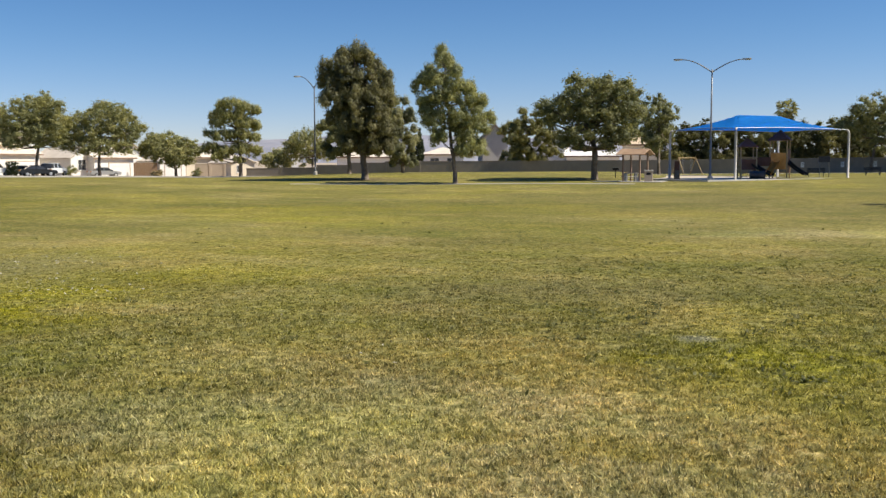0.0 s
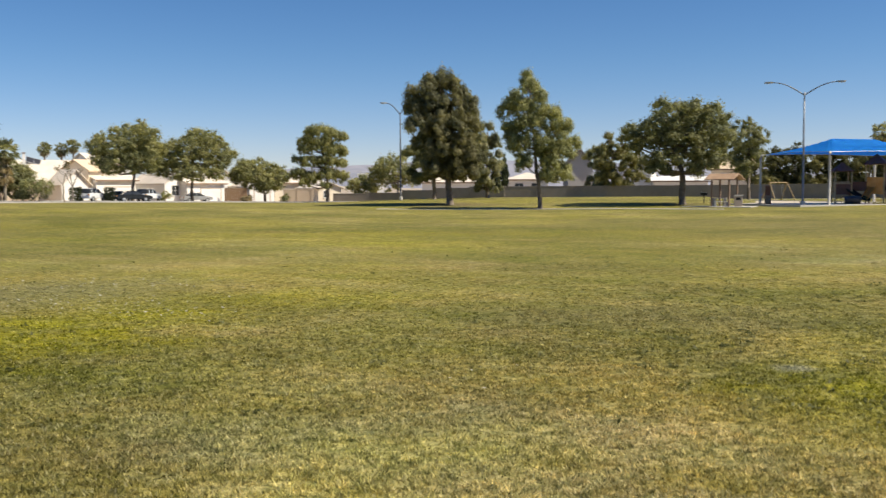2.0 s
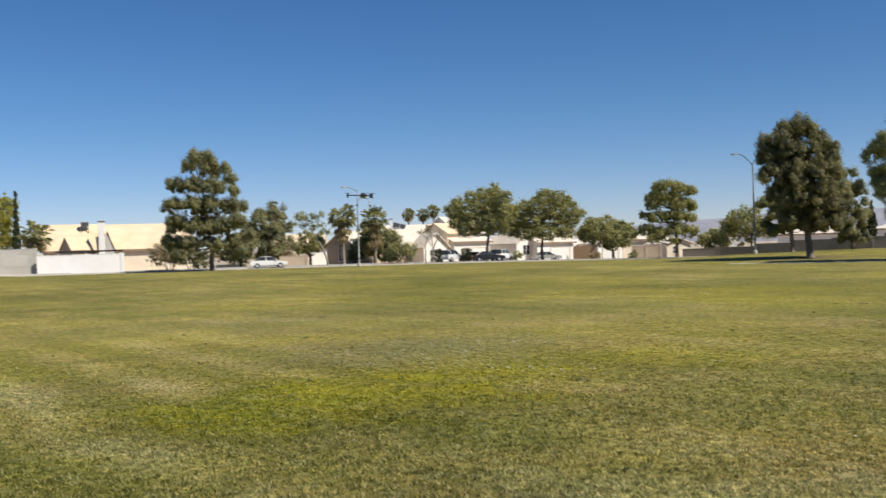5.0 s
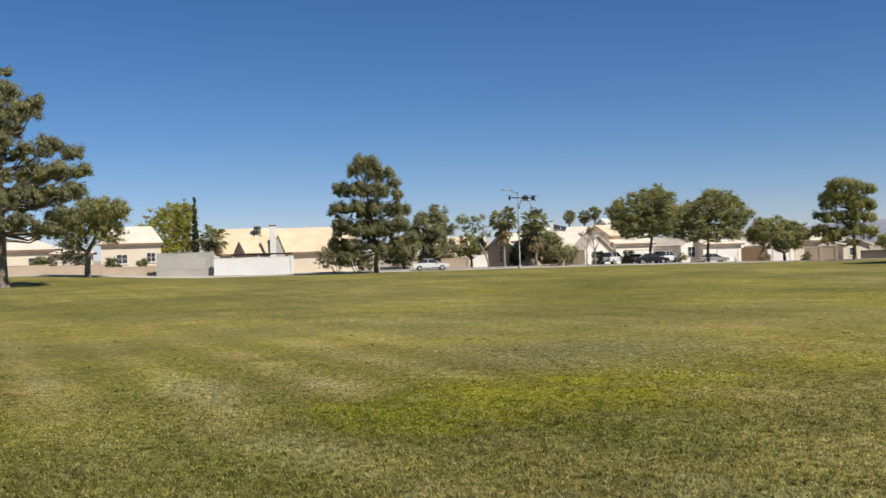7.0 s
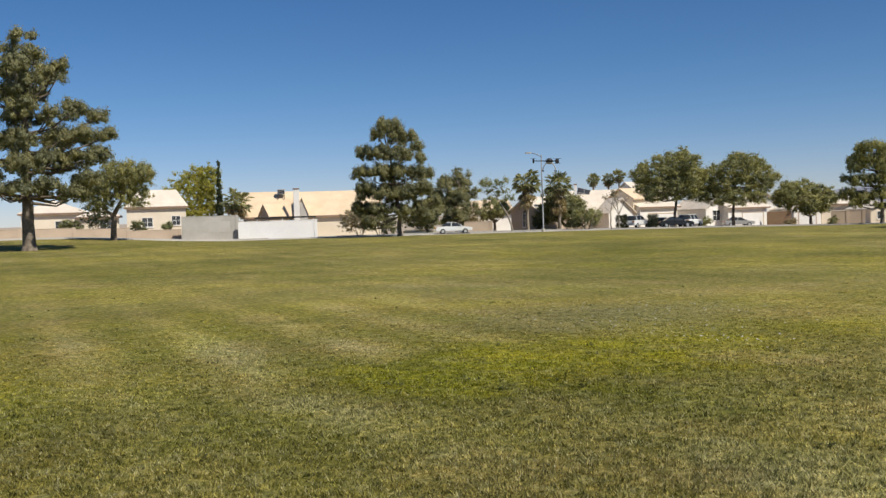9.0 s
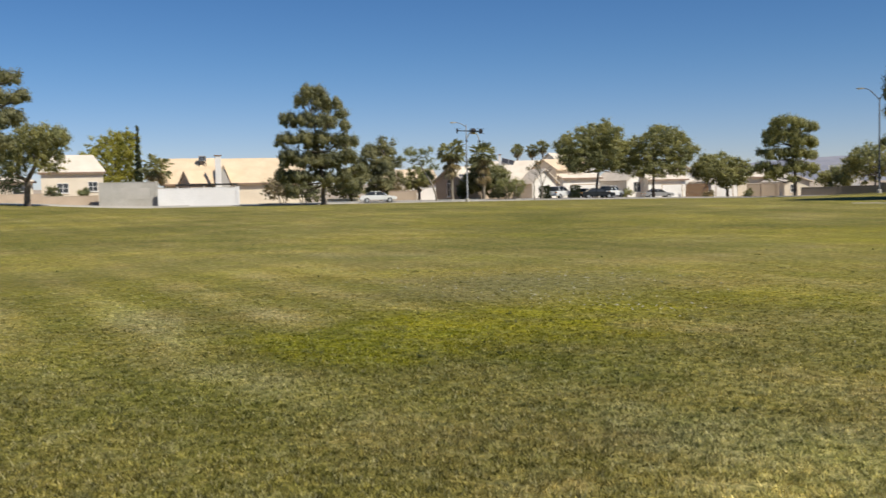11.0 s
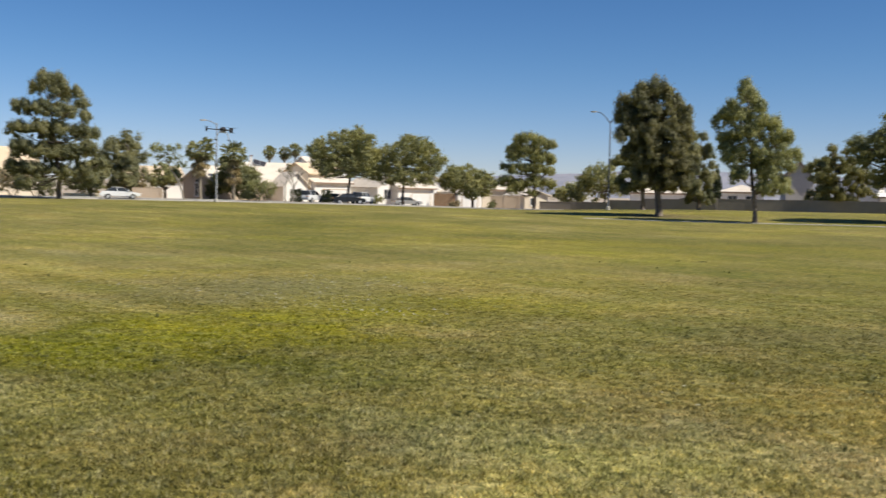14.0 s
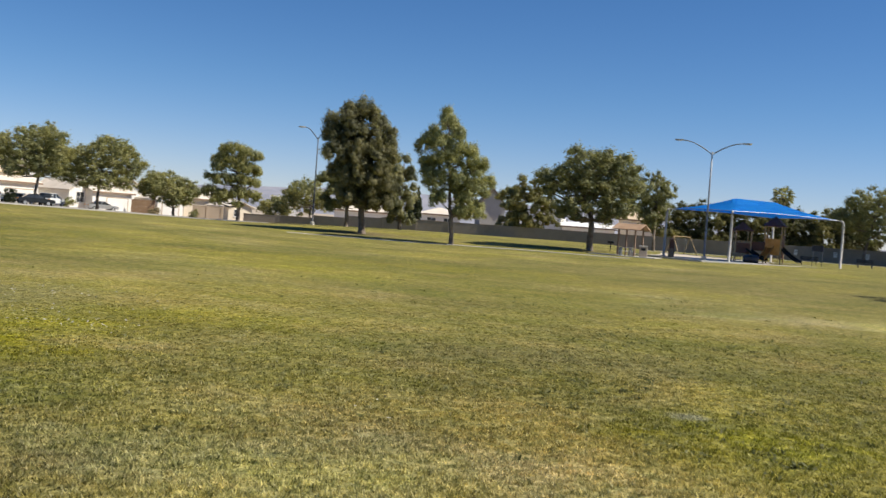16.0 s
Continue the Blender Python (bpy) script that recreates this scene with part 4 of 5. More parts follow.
def garage(ob, x, w, h, y=0.0):
    """A panelled garage door in its frame."""
    bm = bmesh.new()
    box(bm, x - w / 2 - 0.14, x - w / 2, y - 0.05, y + 0.05, 0, h + 0.14)
    box(bm, x + w / 2, x + w / 2 + 0.14, y - 0.05, y + 0.05, 0, h + 0.14)
    box(bm, x - w / 2, x + w / 2, y - 0.05, y + 0.05, h, h + 0.14)
    door = part("garage_door", bm, STUCCO_TAN, ob)
    for i in range(4):
        part("panel", boxed(x - w / 2, x + w / 2, y - 0.03, y + 0.03, i * h / 4 + 0.012, (i + 1) * h / 4 - 0.012, 0.01), WHITE_PAINT, door)


def house(az, d, w, depth, eave, ridge, kind, wall, roof, label, turn=0.0, windows=(), doors=(), over=0.45, dz=0.0, hip=None):
    """A stucco house: walls with gables, a tiled roof with eaves and a fascia, windows and garage doors."""
    m = base(az, d, turn)
    m.translation.z += dz
    ob = thing("house", m, label, "house")
    x = w / 2
    bm = bmesh.new()
    if kind == "gable_y":
        solid(bm, [(-x, 0, -1), (x, 0, -1), (x, 0, eave), (0, 0, ridge - 0.1), (-x, 0, eave)], (0, depth, 0))
    elif kind == "gable_x":
        solid(bm, [(-x, 0, -1), (-x, depth, -1), (-x, depth, eave), (-x, depth / 2, ridge - 0.1), (-x, 0, eave)], (w, 0, 0))
    else:
        box(bm, -x, x, 0, depth, -1, eave)
    part("wall", bm, wall, ob)
    bm = bmesh.new()
    t = 0.16
    if kind == "gable_y":
        s = (ridge - eave) / x
        for g in (-1, 1):
            solid(bm, [(g * 0.002, -over, ridge), (g * (x + over), -over, eave - s * over), (g * (x + over), -over, eave - s * over + t), (g * 0.002, -over, ridge + t)], (0, depth + 2 * over, 0))
    elif kind == "gable_x":
        s = (ridge - eave) / (depth / 2)
        solid(bm, [(-x - over, -over, eave - s * over), (-x - over, depth / 2 - 0.002, ridge), (-x - over, depth / 2 - 0.002, ridge + t), (-x - over, -over, eave - s * over + t)], (w + 2 * over, 0, 0))
        solid(bm, [(-x - over, depth + over, eave - s * over), (-x - over, depth / 2 + 0.002, ridge), (-x - over, depth / 2 + 0.002, ridge + t), (-x - over, depth + over, eave - s * over + t)], (w + 2 * over, 0, 0))
    elif kind == "hip":
        k = hip or min(depth / 2, x) * 0.98
        lo = [bm.verts.new(p) for p in ((-x - over, -over, eave), (x + over, -over, eave), (x + over, depth + over, eave), (-x - over, depth + over, eave))]
        up = [bm.verts.new(p) for p in ((-x - over, -over, eave + t), (x + over, -over, eave + t), (x + over, depth + over, eave + t), (-x - over, depth + over, eave + t))]
        r0, r1 = bm.verts.new((-x + k - over * 0.4, depth / 2, ridge)), bm.verts.new((x - k + over * 0.4, depth / 2, ridge))
        bm.faces.new(lo)
        for i in range(4):
            bm.faces.new((lo[i], lo[(i + 1) % 4], up[(i + 1) % 4], up[i]))
        bm.faces.new((up[0], up[1], r1, r0))
        bm.faces.new((up[1], up[2], r1))
        bm.faces.new((up[2], up[3], r0, r1))
        bm.faces.new((up[3], up[0], r0))
        bmesh.ops.recalc_face_normals(bm, faces=bm.faces[:])
    else:
        box(bm, -x - 0.1, x + 0.1, -0.1, depth + 0.1, eave + 0.002, ridge)
    rf = part("roof", bm, roof, ob)
    if kind in ("gable_x", "hip"):
        part("fascia", boxed(-x - over, x + over, -over - 0.05, -over - 0.003, (eave - (ridge - eave) / (depth / 2) * over if kind == "gable_x" else eave) - 0.1, (eave - (ridge - eave) / (depth / 2) * over if kind == "gable_x" else eave) + 0.12), TILE_BROWN, rf)
    for a in windows:
        window(ob, *a)
    for a in doors:
        garage(ob, *a)
    return ob


def chimney(az, d, w, h, label):
    ob = thing("chimney", base(az, d), label, "chimney")
    part("shaft", boxed(-w / 2, w / 2, 0, 0.9, -0.6, h, 0.02), STUCCO_WHITE, ob)
    part("cap", boxed(-w / 2 - 0.08, w / 2 + 0.08, -0.08, 0.98, h + 0.002, h + 0.14, 0.02), TILE_BROWN, ob)
    return ob


# beyond the street
house(41.3, 141, 11.0, 9, 3.1, 6.3, "gable_x", STUCCO_CREAM, TILE_PEACH, "long cream house with a peach tiled roof", 4)
house(45.2, 144, 7.6, 10, 3.1, 6.5, "gable_x", STUCCO_CREAM, TILE_PEACH, "cream house with a peach tiled roof and cooler", 4, windows=[(-2.2, 0.9, 1.2, 1.2)])
house(44.95, 139.4, 3.0, 2.4, 3.0, 4.5, "gable_x", STUCCO_TAN, TILE_PEACH, "small peach tiled wing with a dark gable end", 34, over=0.2)
# small added gable; its grey stucco stands in for a wall in shade
house(43.6, 139.9, 1.7, 4.5, 3.1, 5.3, "gable_y", STUCCO_GREY, TILE_PEACH, "narrow gable beside a white chimney, coloured grey for shade", 0, over=0.15)
chimney(27.5, 163, 0.45, 7.3, "narrow white stucco chimney above a pale roof")
chimney(43.9, 138.6, 0.8, 6.55, "tall white stucco chimney on a cream house")
house(51.6, 138.5, 7.6, 7, 4.1, 6.6, "hip", STUCCO_CREAM, TILE_PALE, "cream house wing with a steep pale hipped roof", 0, windows=[(2.5, 1.75, 1.05, 1.15), (-1.2, 1.6, 1.3, 1.15)], over=0.35, hip=1.2)
house(54.55, 139.6, 5.0, 7, 2.6, 3.9, "hip", STUCCO_CREAM, TILE_PALE, "low cream house body with a shallow pale roof", 0, windows=[(0.9, 0.95, 1.6, 1.0)])
house(56.8, 142, 8.0, 8, 3.1, 5.0, "hip", STUCCO_CREAM, TILE_PALE, "cream bungalow with a low pale roof", 0, windows=[(1.0, 1.0, 1.6, 1.1)])
house(61.5, 142, 8.0, 8, 2.9, 4.8, "gable_x", STUCCO_WHITE, TILE_PALE, "white bungalow with a low pale roof", 0)
house(32.7, 166, 8.2, 9, 3.2, 5.2, "gable_x", STUCCO_WHITE, TILE_PEACH, "white house with a low peach tiled roof", 10)
house(33.4, 163, 2.6, 4, 3.0, 4.6, "gable_y", STUCCO_CREAM, TILE_PEACH, "small tiled gable wing of a low house", 0)
house(30.5, 149, 5.2, 9, 2.9, 4.75, "gable_y", STUCCO_TAN, TILE_PALE, "tan gabled house front with an arched window", -38, windows=[(0.1, 0.6, 0.9, 1.9, 0.0, True)])
house(28.3, 154, 8.4, 9, 2.9, 5.2, "gable_x", STUCCO_TAN, TILE_PALE, "tan house half hidden behind palms and trees", 10, windows=[(0.5, 0.9, 1.4, 1.2)])
house(26.0, 162, 9.6, 13, 3.0, 6.35, "gable_x", STUCCO_WHITE, TILE_PALE, "white house with a pale roof and rooftop panel", 10, windows=[(2.4, 1.0, 1.4, 1.2)])
house(24.95, 159, 4.6, 3.4, 2.75, 4.75, "gable_y", STUCCO_WHITE, TILE_PALE, "white garage wing with a sloping pale roof", 35)
house(24.95, 163.5, 5.0, 6.0, 4.9, 6.4, "gable_y", STUCCO_CREAM, TILE_PEACH, "cream gable with a peach tiled roof", -38)
house(22.95, 171, 8.23, 5.41, 6.2, 7.7, "gable_x", STUCCO_WHITE, TILE_PALE, "white two-storey house with pale roof and upper windows", 38, windows=[(-2.38, 4.5, 1.62, 1.08), (0.97, 4.5, 1.73, 1.08)])
house(22.85, 164, 7.39, 6.08, 3.48, 4.56, "gable_x", STUCCO_WHITE, TILE_PALE, "white garage wing with a panelled door", 38, doors=[(0.43, 5.00, 2.28)])
house(19.85, 167, 3.80, 7.59, 3.14, 4.45, "gable_y", STUCCO_WHITE, TILE_PALE, "white gable front with a small-paned window", 40, windows=[(0.22, 1.08, 1.41, 1.57)])
house(18.2, 169, 7.80, 7.58, 3.14, 4.77, "gable_x", STUCCO_WHITE, TILE_PALE, "white house with a wide garage door", 40, doors=[(1.03, 4.12, 2.17)])
house(17.3, 177, 4.32, 6.48, 3.89, 5.40, "gable_y", STUCCO_WHITE, TILE_PEACH, "white gable behind a garage", 22)
house(15.3, 171, 4.55, 8.66, 2.71, 3.68, "gable_y", STUCCO_WHITE, TILE_PALE, "white garage with a shallow gable", 25, doors=[(0.00, 2.81, 2.06)])
house(11.6, 168, 4.2, 8, 2.5, 3.3, "gable_y", STUCCO_CREAM, TILE_PALE, "cream gabled house front at the street's end", 25, windows=[(-0.6, 0.9, 0.9, 1.1)])
house(13.2, 176, 9.6, 8, 3.2, 4.9, "hip", STUCCO_CREAM, TILE_PALE, "pale house with a hipped roof behind a courtyard wall", 20)
house(9.2, 236, 6.4, 8, 5.4, 6.0, "flat", STUCCO_WHITE, STUCCO_WHITE, "far white flat-roofed building", 0)
# beyond the park's wall
house(4.4, 186, 12.0, 9, 3.0, 4.0, "gable_x", STUCCO_WHITE, TILE_PALE, "white house seen over the park wall", 0)
house(0.1, 181, 7.4, 9, 3.2, 4.6, "hip", STUCCO_WHITE, TILE_PALE, "cream house seen over the park wall", 0, windows=[(-1.5, 1.4, 1.5, 1.2), (1.5, 1.4, 1.5, 1.2)])
house(-3.0, 178, 4.4, 10, 5.8, 8.4, "gable_y", STUCCO_GREY, TILE_BROWN, "grey two-storey gable with brown eaves", 6)
house(-6.2, 182, 5.2, 9, 5.2, 7.2, "gable_y", STUCCO_WHITE, STUCCO_GREY, "white two-storey gable half hidden by trees", -6)
house(-8.6, 176, 9.2, 8, 2.8, 3.5, "gable_x", STUCCO_WHITE, STUCCO_WHITE, "low white building seen over the park wall", 0)
house(-11.4, 180, 7.0, 9, 4.9, 6.8, "gable_x", STUCCO_CREAM, TILE_PEACH, "cream house behind the picnic shelter", 0, windows=[(-1.2, 3.0, 1.2, 1.1)])


def shed(az, d, w, h):
    ob = thing("wooden_gate", base(az, d), "brown weathered wooden side gate between garages", "gate")
    n = int(w / 0.3)
    for i in range(n):
        part("board", boxed(-w / 2 + i * w / n + 0.008, -w / 2 + (i + 1) * w / n - 0.008, 0, 0.04, -0.4, h + 0.03 * (i % 2), 0.006), WOOD, ob)
    part("rail", boxed(-w / 2, w / 2, 0.042, 0.1, h * 0.75, h * 0.75 + 0.1), WOOD, ob)


shed(16.65, 170, 3.7, 2.3)
cooler = thing("rooftop_cooler", pose(*at(44.75, 147.6), gz(*at(44.75, 147.6)) + 6.0, 0, 0, 44.75), "square grey rooftop cooler on a tiled roof", "air conditioner")
part("casing", boxed(-0.55, 0.55, -0.5, 0.5, 0.28, 1.0, 0.03), STEEL, cooler)
for k in range(4):
    part("louvre", boxed(-0.47, 0.47, -0.53, -0.502, 0.36 + k * 0.14, 0.44 + k * 0.14), DARK, cooler)
for sx in (-0.45, 0.45):
    for sy in (-0.4, 0.4):
        part("leg", boxed(sx - 0.04, sx + 0.04, sy - 0.04, sy + 0.04, -0.5, 0.278), DARK, cooler)
panel_pos = at(27.0, 167.4)
solar = thing("solar_panel", pose(*panel_pos, gz(*panel_pos) + 6.3, 30, 14, 34), "dark solar panel lying on a pale roof", "solar panel")
part("panel", boxed(-1.1, 1.1, -0.8, 0.8, 0.0, 0.06, 0.01), PLAY_DARK, solar)
part("frame", box(box(boxed(-1.16, 1.16, -0.86, -0.8, -0.02, 0.08), -1.16, 1.16, 0.8, 0.86, -0.02, 0.08), -0.03, 0.03, -0.8, 0.8, 0.062, 0.09), STEEL, solar)


patio = thing("patio_cover", base(44.3, 133.5), "dark slatted patio cover behind a white wall", "patio cover")
part("roof", boxed(-4.6, 3.4, 0, 3.4, 2.62, 2.8, 0.02), DARK, patio)
for sx in (-4.3, -1.0, 3.1):
    part("post", boxed(sx - 0.08, sx + 0.08, 0.15, 0.31, -0.4, 2.615), STUCCO_WHITE, patio)


# ---- lamp posts ----
def lamp_post(az, d, h, arms, label, mat):
    """A tall tapered pole with curved mast arms, each with a flat lamp head. arms: reach to the right, rise."""
    ob = thing("lamp_post", base(az, d), label, "street lamp")
    part("base", tube(bmesh.new(), [(0, 0, -0.3), (0, 0, 0.35), (0, 0, 0.42)], [0.24, 0.24, 0.16], 12), CONCRETE, ob)
    part("pole", tube(bmesh.new(), [(0, 0, 0.4), (0, 0, h * 0.5), (0, 0, h)], [0.10, 0.085, 0.065], 12), mat, ob, smooth=True)
    for reach, rise in arms:
        pts = [(reach * t, 0, h - 0.25 + rise * math.sin(t * math.pi / 2)) for t in np.linspace(0, 1, 9)]
        arm = part("mast_arm", tube(bmesh.new(), pts, [0.055] * 4 + [0.045] * 5, 8), mat, ob, smooth=True)
        s = 1 if reach > 0 else -1
        bm = bmesh.new()
        z = h - 0.25 + rise
        outline = [(0.0, 0.09), (0.25, 0.15), (0.6, 0.15), (0.78, 0.08), (0.78, -0.08), (0.6, -0.15), (0.25, -0.15), (0.0, -0.09)]
        solid(bm, [(reach + s * (x - 0.05), y, z - 0.05) for x, y in outline], (0, 0, 0.13))
        # pale coat on every head stands in for the sun's glint
        part("lamp_head", bm, POST_PALE, arm)
        part("lens", boxed(reach + s * 0.4 - 0.2, reach + s * 0.4 + 0.2, -0.1, 0.1, z - 0.085, z - 0.052, 0.01), WHITE_PAINT, arm)
    return ob


lamp_post(-15.1, 95, 10.1, [(-2.7, 1.2), (2.7, 1.1)], "tall grey lamp post with two curved arms", POLE_GREY)
lamp_post(7.53, 118, 10.3, [(-1.6, 1.35), (0.35, 0.6)], "tall dark lamp post with one long and one short arm", POLE_DARK)
lamp_post(29.45, 127, 9.75, [(-1.3, 0.55)], "tall grey street lamp with a single curved arm", POLE_GREY)

# ---- shade canopy and playground ----
C0 = Vector((*at(-16.45, 93), gz(*at(-16.45, 93))))
CU = Vector((0.892, 0.453, 0)).normalized()
CANOPY = Matrix.Translation(C0) @ Matrix.Rotation(math.atan2(CU.y, CU.x), 4, "Z")
CW, CD = 13.9, 8.7


def sail():
    """The hipped fabric roof: taut between corners and ridge, edges drawn in a little."""
    ob = thing("shade_canopy", CANOPY, "bright blue fabric shade canopy on four pale posts", "canopy")
    bm = bmesh.new()
    nu, nv = 28, 18
    k = 4.1
    grid = []
    for j in range(nv + 1):
        row = []
        for i in range(nu + 1):
            x, y = CW * i / nu, CD * j / nv
            fx, fy = min(x, CW - x) / k, min(y, CD - y) / (CD / 2)
            t = min(1.0, fx, fy)
            z = 4.7 + 1.4 * t - 0.28 * math.sin(math.pi * t) * 0.6
            e = 0.32 * (math.sin(math.pi * x / CW) if fy < fx else math.sin(math.pi * y / CD)) * (1 - t) ** 2
            row.append(bm.verts.new((x, y, z + e * 0.35)))
        grid.append(row)
    for j in range(nv):
        for i in range(nu):
            bm.faces.new((grid[j][i], grid[j][i + 1], grid[j + 1][i + 1], grid[j + 1][i]))
    bmesh.ops.solidify(bm, geom=bm.faces[:], thickness=0.03)
    part("fabric", bm, CLOTH, ob)
    for a, b in (((0, 0), (CW, 0)), ((CW, 0), (CW, CD)), ((CW, CD), (0, CD)), ((0, CD), (0, 0))):
        pts = [(a[0] + (b[0] - a[0]) * t, a[1] + (b[1] - a[1]) * t, 4.7 + 0.112 * math.sin(math.pi * t)) for t in np.linspace(0.01, 0.99, 15)]
        part("hem", tube(bmesh.new(), pts, [0.025] * 15, 6), STEEL, ob, "thin steel cable along the fabric's edge")
    for x0, y0 in ((0, 0), (CW, 0), (0, CD), (CW, CD)):
        sx, sy = (1 if x0 == 0 else -1), (1 if y0 == 0 else -1)
        ox, oy = x0 - sx * 0.15, y0 - sy * 0.12
        post = part("post", tube(bmesh.new(), [(ox, oy, -0.3), (ox, oy, 4.35), (ox + sx * 0.06, oy + sy * 0.04, 4.6), (ox + sx * 0.22, oy + sy * 0.16, 4.7)], [0.12, 0.11, 0.11, 0.09], 12), POST_PALE, ob, smooth=True)
        part("footing", tube(bmesh.new(), [(ox, oy, -0.2), (ox, oy, 0.12)], [0.3, 0.3], 14), CONCRETE, post)


sail()


def bed():
    """The playground's sand bed with its concrete border."""
    ob = thing("playground_bed", CANOPY, "pale sand play area with a concrete border", "sand bed", kind="structure")
    x0, x1, y0, y1 = -4.0, CW + 1.0, -0.9, 34
    part("sand", boxed(x0 + 0.3, x1 - 0.3, y0 + 0.3, y1 - 0.3, -0.3, 0.05), SAND, ob)
    b = bmesh.new()
    box(b, x0, x1, y0, y0 + 0.29, -0.3, 0.12, 0.02)
    box(b, x0, x1, y1 - 0.29, y1, -0.3, 0.12, 0.02)
    box(b, x0, x0 + 0.29, y0 + 0.292, y1 - 0.292, -0.3, 0.12, 0.02)
    box(b, x1 - 0.29, x1, y0 + 0.292, y1 - 0.292, -0.3, 0.12, 0.02)
    part("border", b, CONCRETE, ob)


bed()


def pyramid(bm, r, z0, z1, n=4, turn=0.785):
    a = [bm.verts.new((r * math.cos(turn + 2 * math.pi * k / n), r * math.sin(turn + 2 * math.pi * k / n), z0)) for k in range(n)]
    b = [bm.verts.new((v.co.x, v.co.y, z0 + 0.06)) for v in a]
    t = bm.verts.new((0, 0, z1))
    bm.faces.new(a[::-1])
    for k in range(n):
        bm.faces.new((a[k], a[(k + 1) % n], b[(k + 1) % n], b[k]))
        bm.faces.new((b[k], b[(k + 1) % n], t))
    return bm


def chute(m, drop, run, half):
    """A trough slide that starts at drop metres and runs out along -y."""
    b = bmesh.new()
    n = 10
    rows = []
    for i in range(n + 1):
        t = i / n
        y = -0.05 - run * t
        z = drop * (1 - t) ** 1.25 + 0.22 * (1 - (1 - t) ** 4) * t + 0.08
        rows.append([b.verts.new((x, y, z + h)) for x, h in ((-half - 0.05, 0.26), (-half, 0.02), (half, 0.02), (half + 0.05, 0.26))])
    for a, c in zip(rows, rows[1:]):
        for k in range(3):
            b.faces.new((a[k], a[k + 1], c[k + 1], c[k]))
    bmesh.ops.solidify(b, geom=b.faces[:], thickness=0.04)
    bmesh.ops.transform(b, matrix=m, verts=b.verts[:])
    return b


def tower(m, half, deck, eave, top, rad, label, slides, panels):
    """A play tower: posts, deck, guard rails, infill panels, pointed roof, ladder and slides."""
    ob = thing("play_tower", m, label, "play structure", "play towers under the canopy")
    for sx in (-half, half):
        for sy in (-half, half):
            part("post", tube(bmesh.new(), [(sx, sy, -0.1), (sx, sy, eave)], [0.07, 0.07], 10), PLAY_TAN, ob)
    part("deck", boxed(-half, half, -half, half, deck - 0.08, deck, 0.01), PLAY_BROWN, ob)
    part("roof", pyramid(bmesh.new(), rad, eave - 0.02, top), PLAY_BROWN, ob)
    for sy in (-half, half):
        b = bmesh.new()
        for k in range(7):
            x = -half + 0.12 + k * (2 * half - 0.24) / 6
            box(b, x - 0.02, x + 0.02, sy - 0.02, sy + 0.02, deck + 0.002, deck + 0.85)
        box(b, -half + 0.072, half - 0.072, sy - 0.03, sy + 0.03, deck + 0.85, deck + 0.93)
        part("guard_rail", b, PLAY_TAN, ob)
    for mat, side, z0, z1 in panels:
        if side == "front":
            b = boxed(-half + 0.08, half - 0.08, -half - 0.06, -half - 0.025, z0, z1, 0.015)
        elif side == "left":
            b = boxed(-half - 0.06, -half - 0.025, -half + 0.08, half - 0.08, z0, z1, 0.015)
        else:
            b = boxed(half + 0.025, half + 0.06, -half + 0.08, half - 0.08, z0, z1, 0.015)
        part("panel", b, mat, ob)
    for mat, turn in slides:
        part("slide", chute(Matrix.Rotation(radians(turn), 4, "Z") @ Matrix.Translation((0, -half, 0)), deck, 2.2, 0.3), mat, ob)
    lad = part("ladder", tube(tube(bmesh.new(), [(-0.25, half + 0.3, 0), (-0.25, half + 0.03, deck + 0.7)], [0.03, 0.03], 8), [(0.25, half + 0.3, 0), (0.25, half + 0.03, deck + 0.7)], [0.03, 0.03], 8), PLAY_TAN, ob)
    for k in range(5):
        z = 0.25 + k * deck / 5
        part("rung", tube(bmesh.new(), [(-0.25, half + 0.27 - 0.03 * k, z), (0.25, half + 0.27 - 0.03 * k, z)], [0.022, 0.022], 8), PLAY_TAN, lad)
    return ob


tower(base(-18.75, 103.5, -10), 0.8, 1.5, 3.7, 4.75, 1.45, "brown roofed play tower with orange panels and slide", [(PLAY_ORANGE, -12), (PLAY_DARK, 62)], [(PLAY_ORANGE, "left", 0.2, 2.9), (PLAY_ORANGE, "front", 0.9, 2.5), (PLAY_BROWN, "right", 0.6, 2.9)])
tower(base(-17.05, 102.5, 12), 0.75, 1.2, 3.1, 4.0, 1.3, "lower brown roofed play tower with a dark slide", [(PLAY_DARK, 40)], [(PLAY_BROWN, "front", 0.9, 1.9), (PLAY_BROWN, "right", 0.3, 1.9)])
bridge = thing("play_bridge", base(-17.9, 103.2, -4), "brown walkway between two play towers", "play structure")
part("walkway", boxed(-0.72, 0.72, -0.4, 0.4, 1.22, 1.32, 0.02), PLAY_BROWN, bridge)
for sy in (-0.38, 0.38):
    part("side_panel", boxed(-0.72, 0.72, sy - 0.03, sy + 0.03, 1.322, 2.1, 0.02), PLAY_BROWN, bridge)
for sx in (-0.6, 0.6):
    part("post", tube(bmesh.new(), [(sx, 0, -0.1), (sx, 0, 1.22)], [0.05, 0.05], 8), PLAY_TAN, bridge)
tubeslide = thing("tube_tunnel", base(-17.6, 99.5), "dark plastic crawl tunnel on the sand", "play tunnel")
part("tube", tube(bmesh.new(), [(-0.7, 0, 0.4), (0, 0.1, 0.42), (0.7, 0, 0.4)], [0.36, 0.38, 0.36], 16), PLAY_DARK, tubeslide, smooth=True)


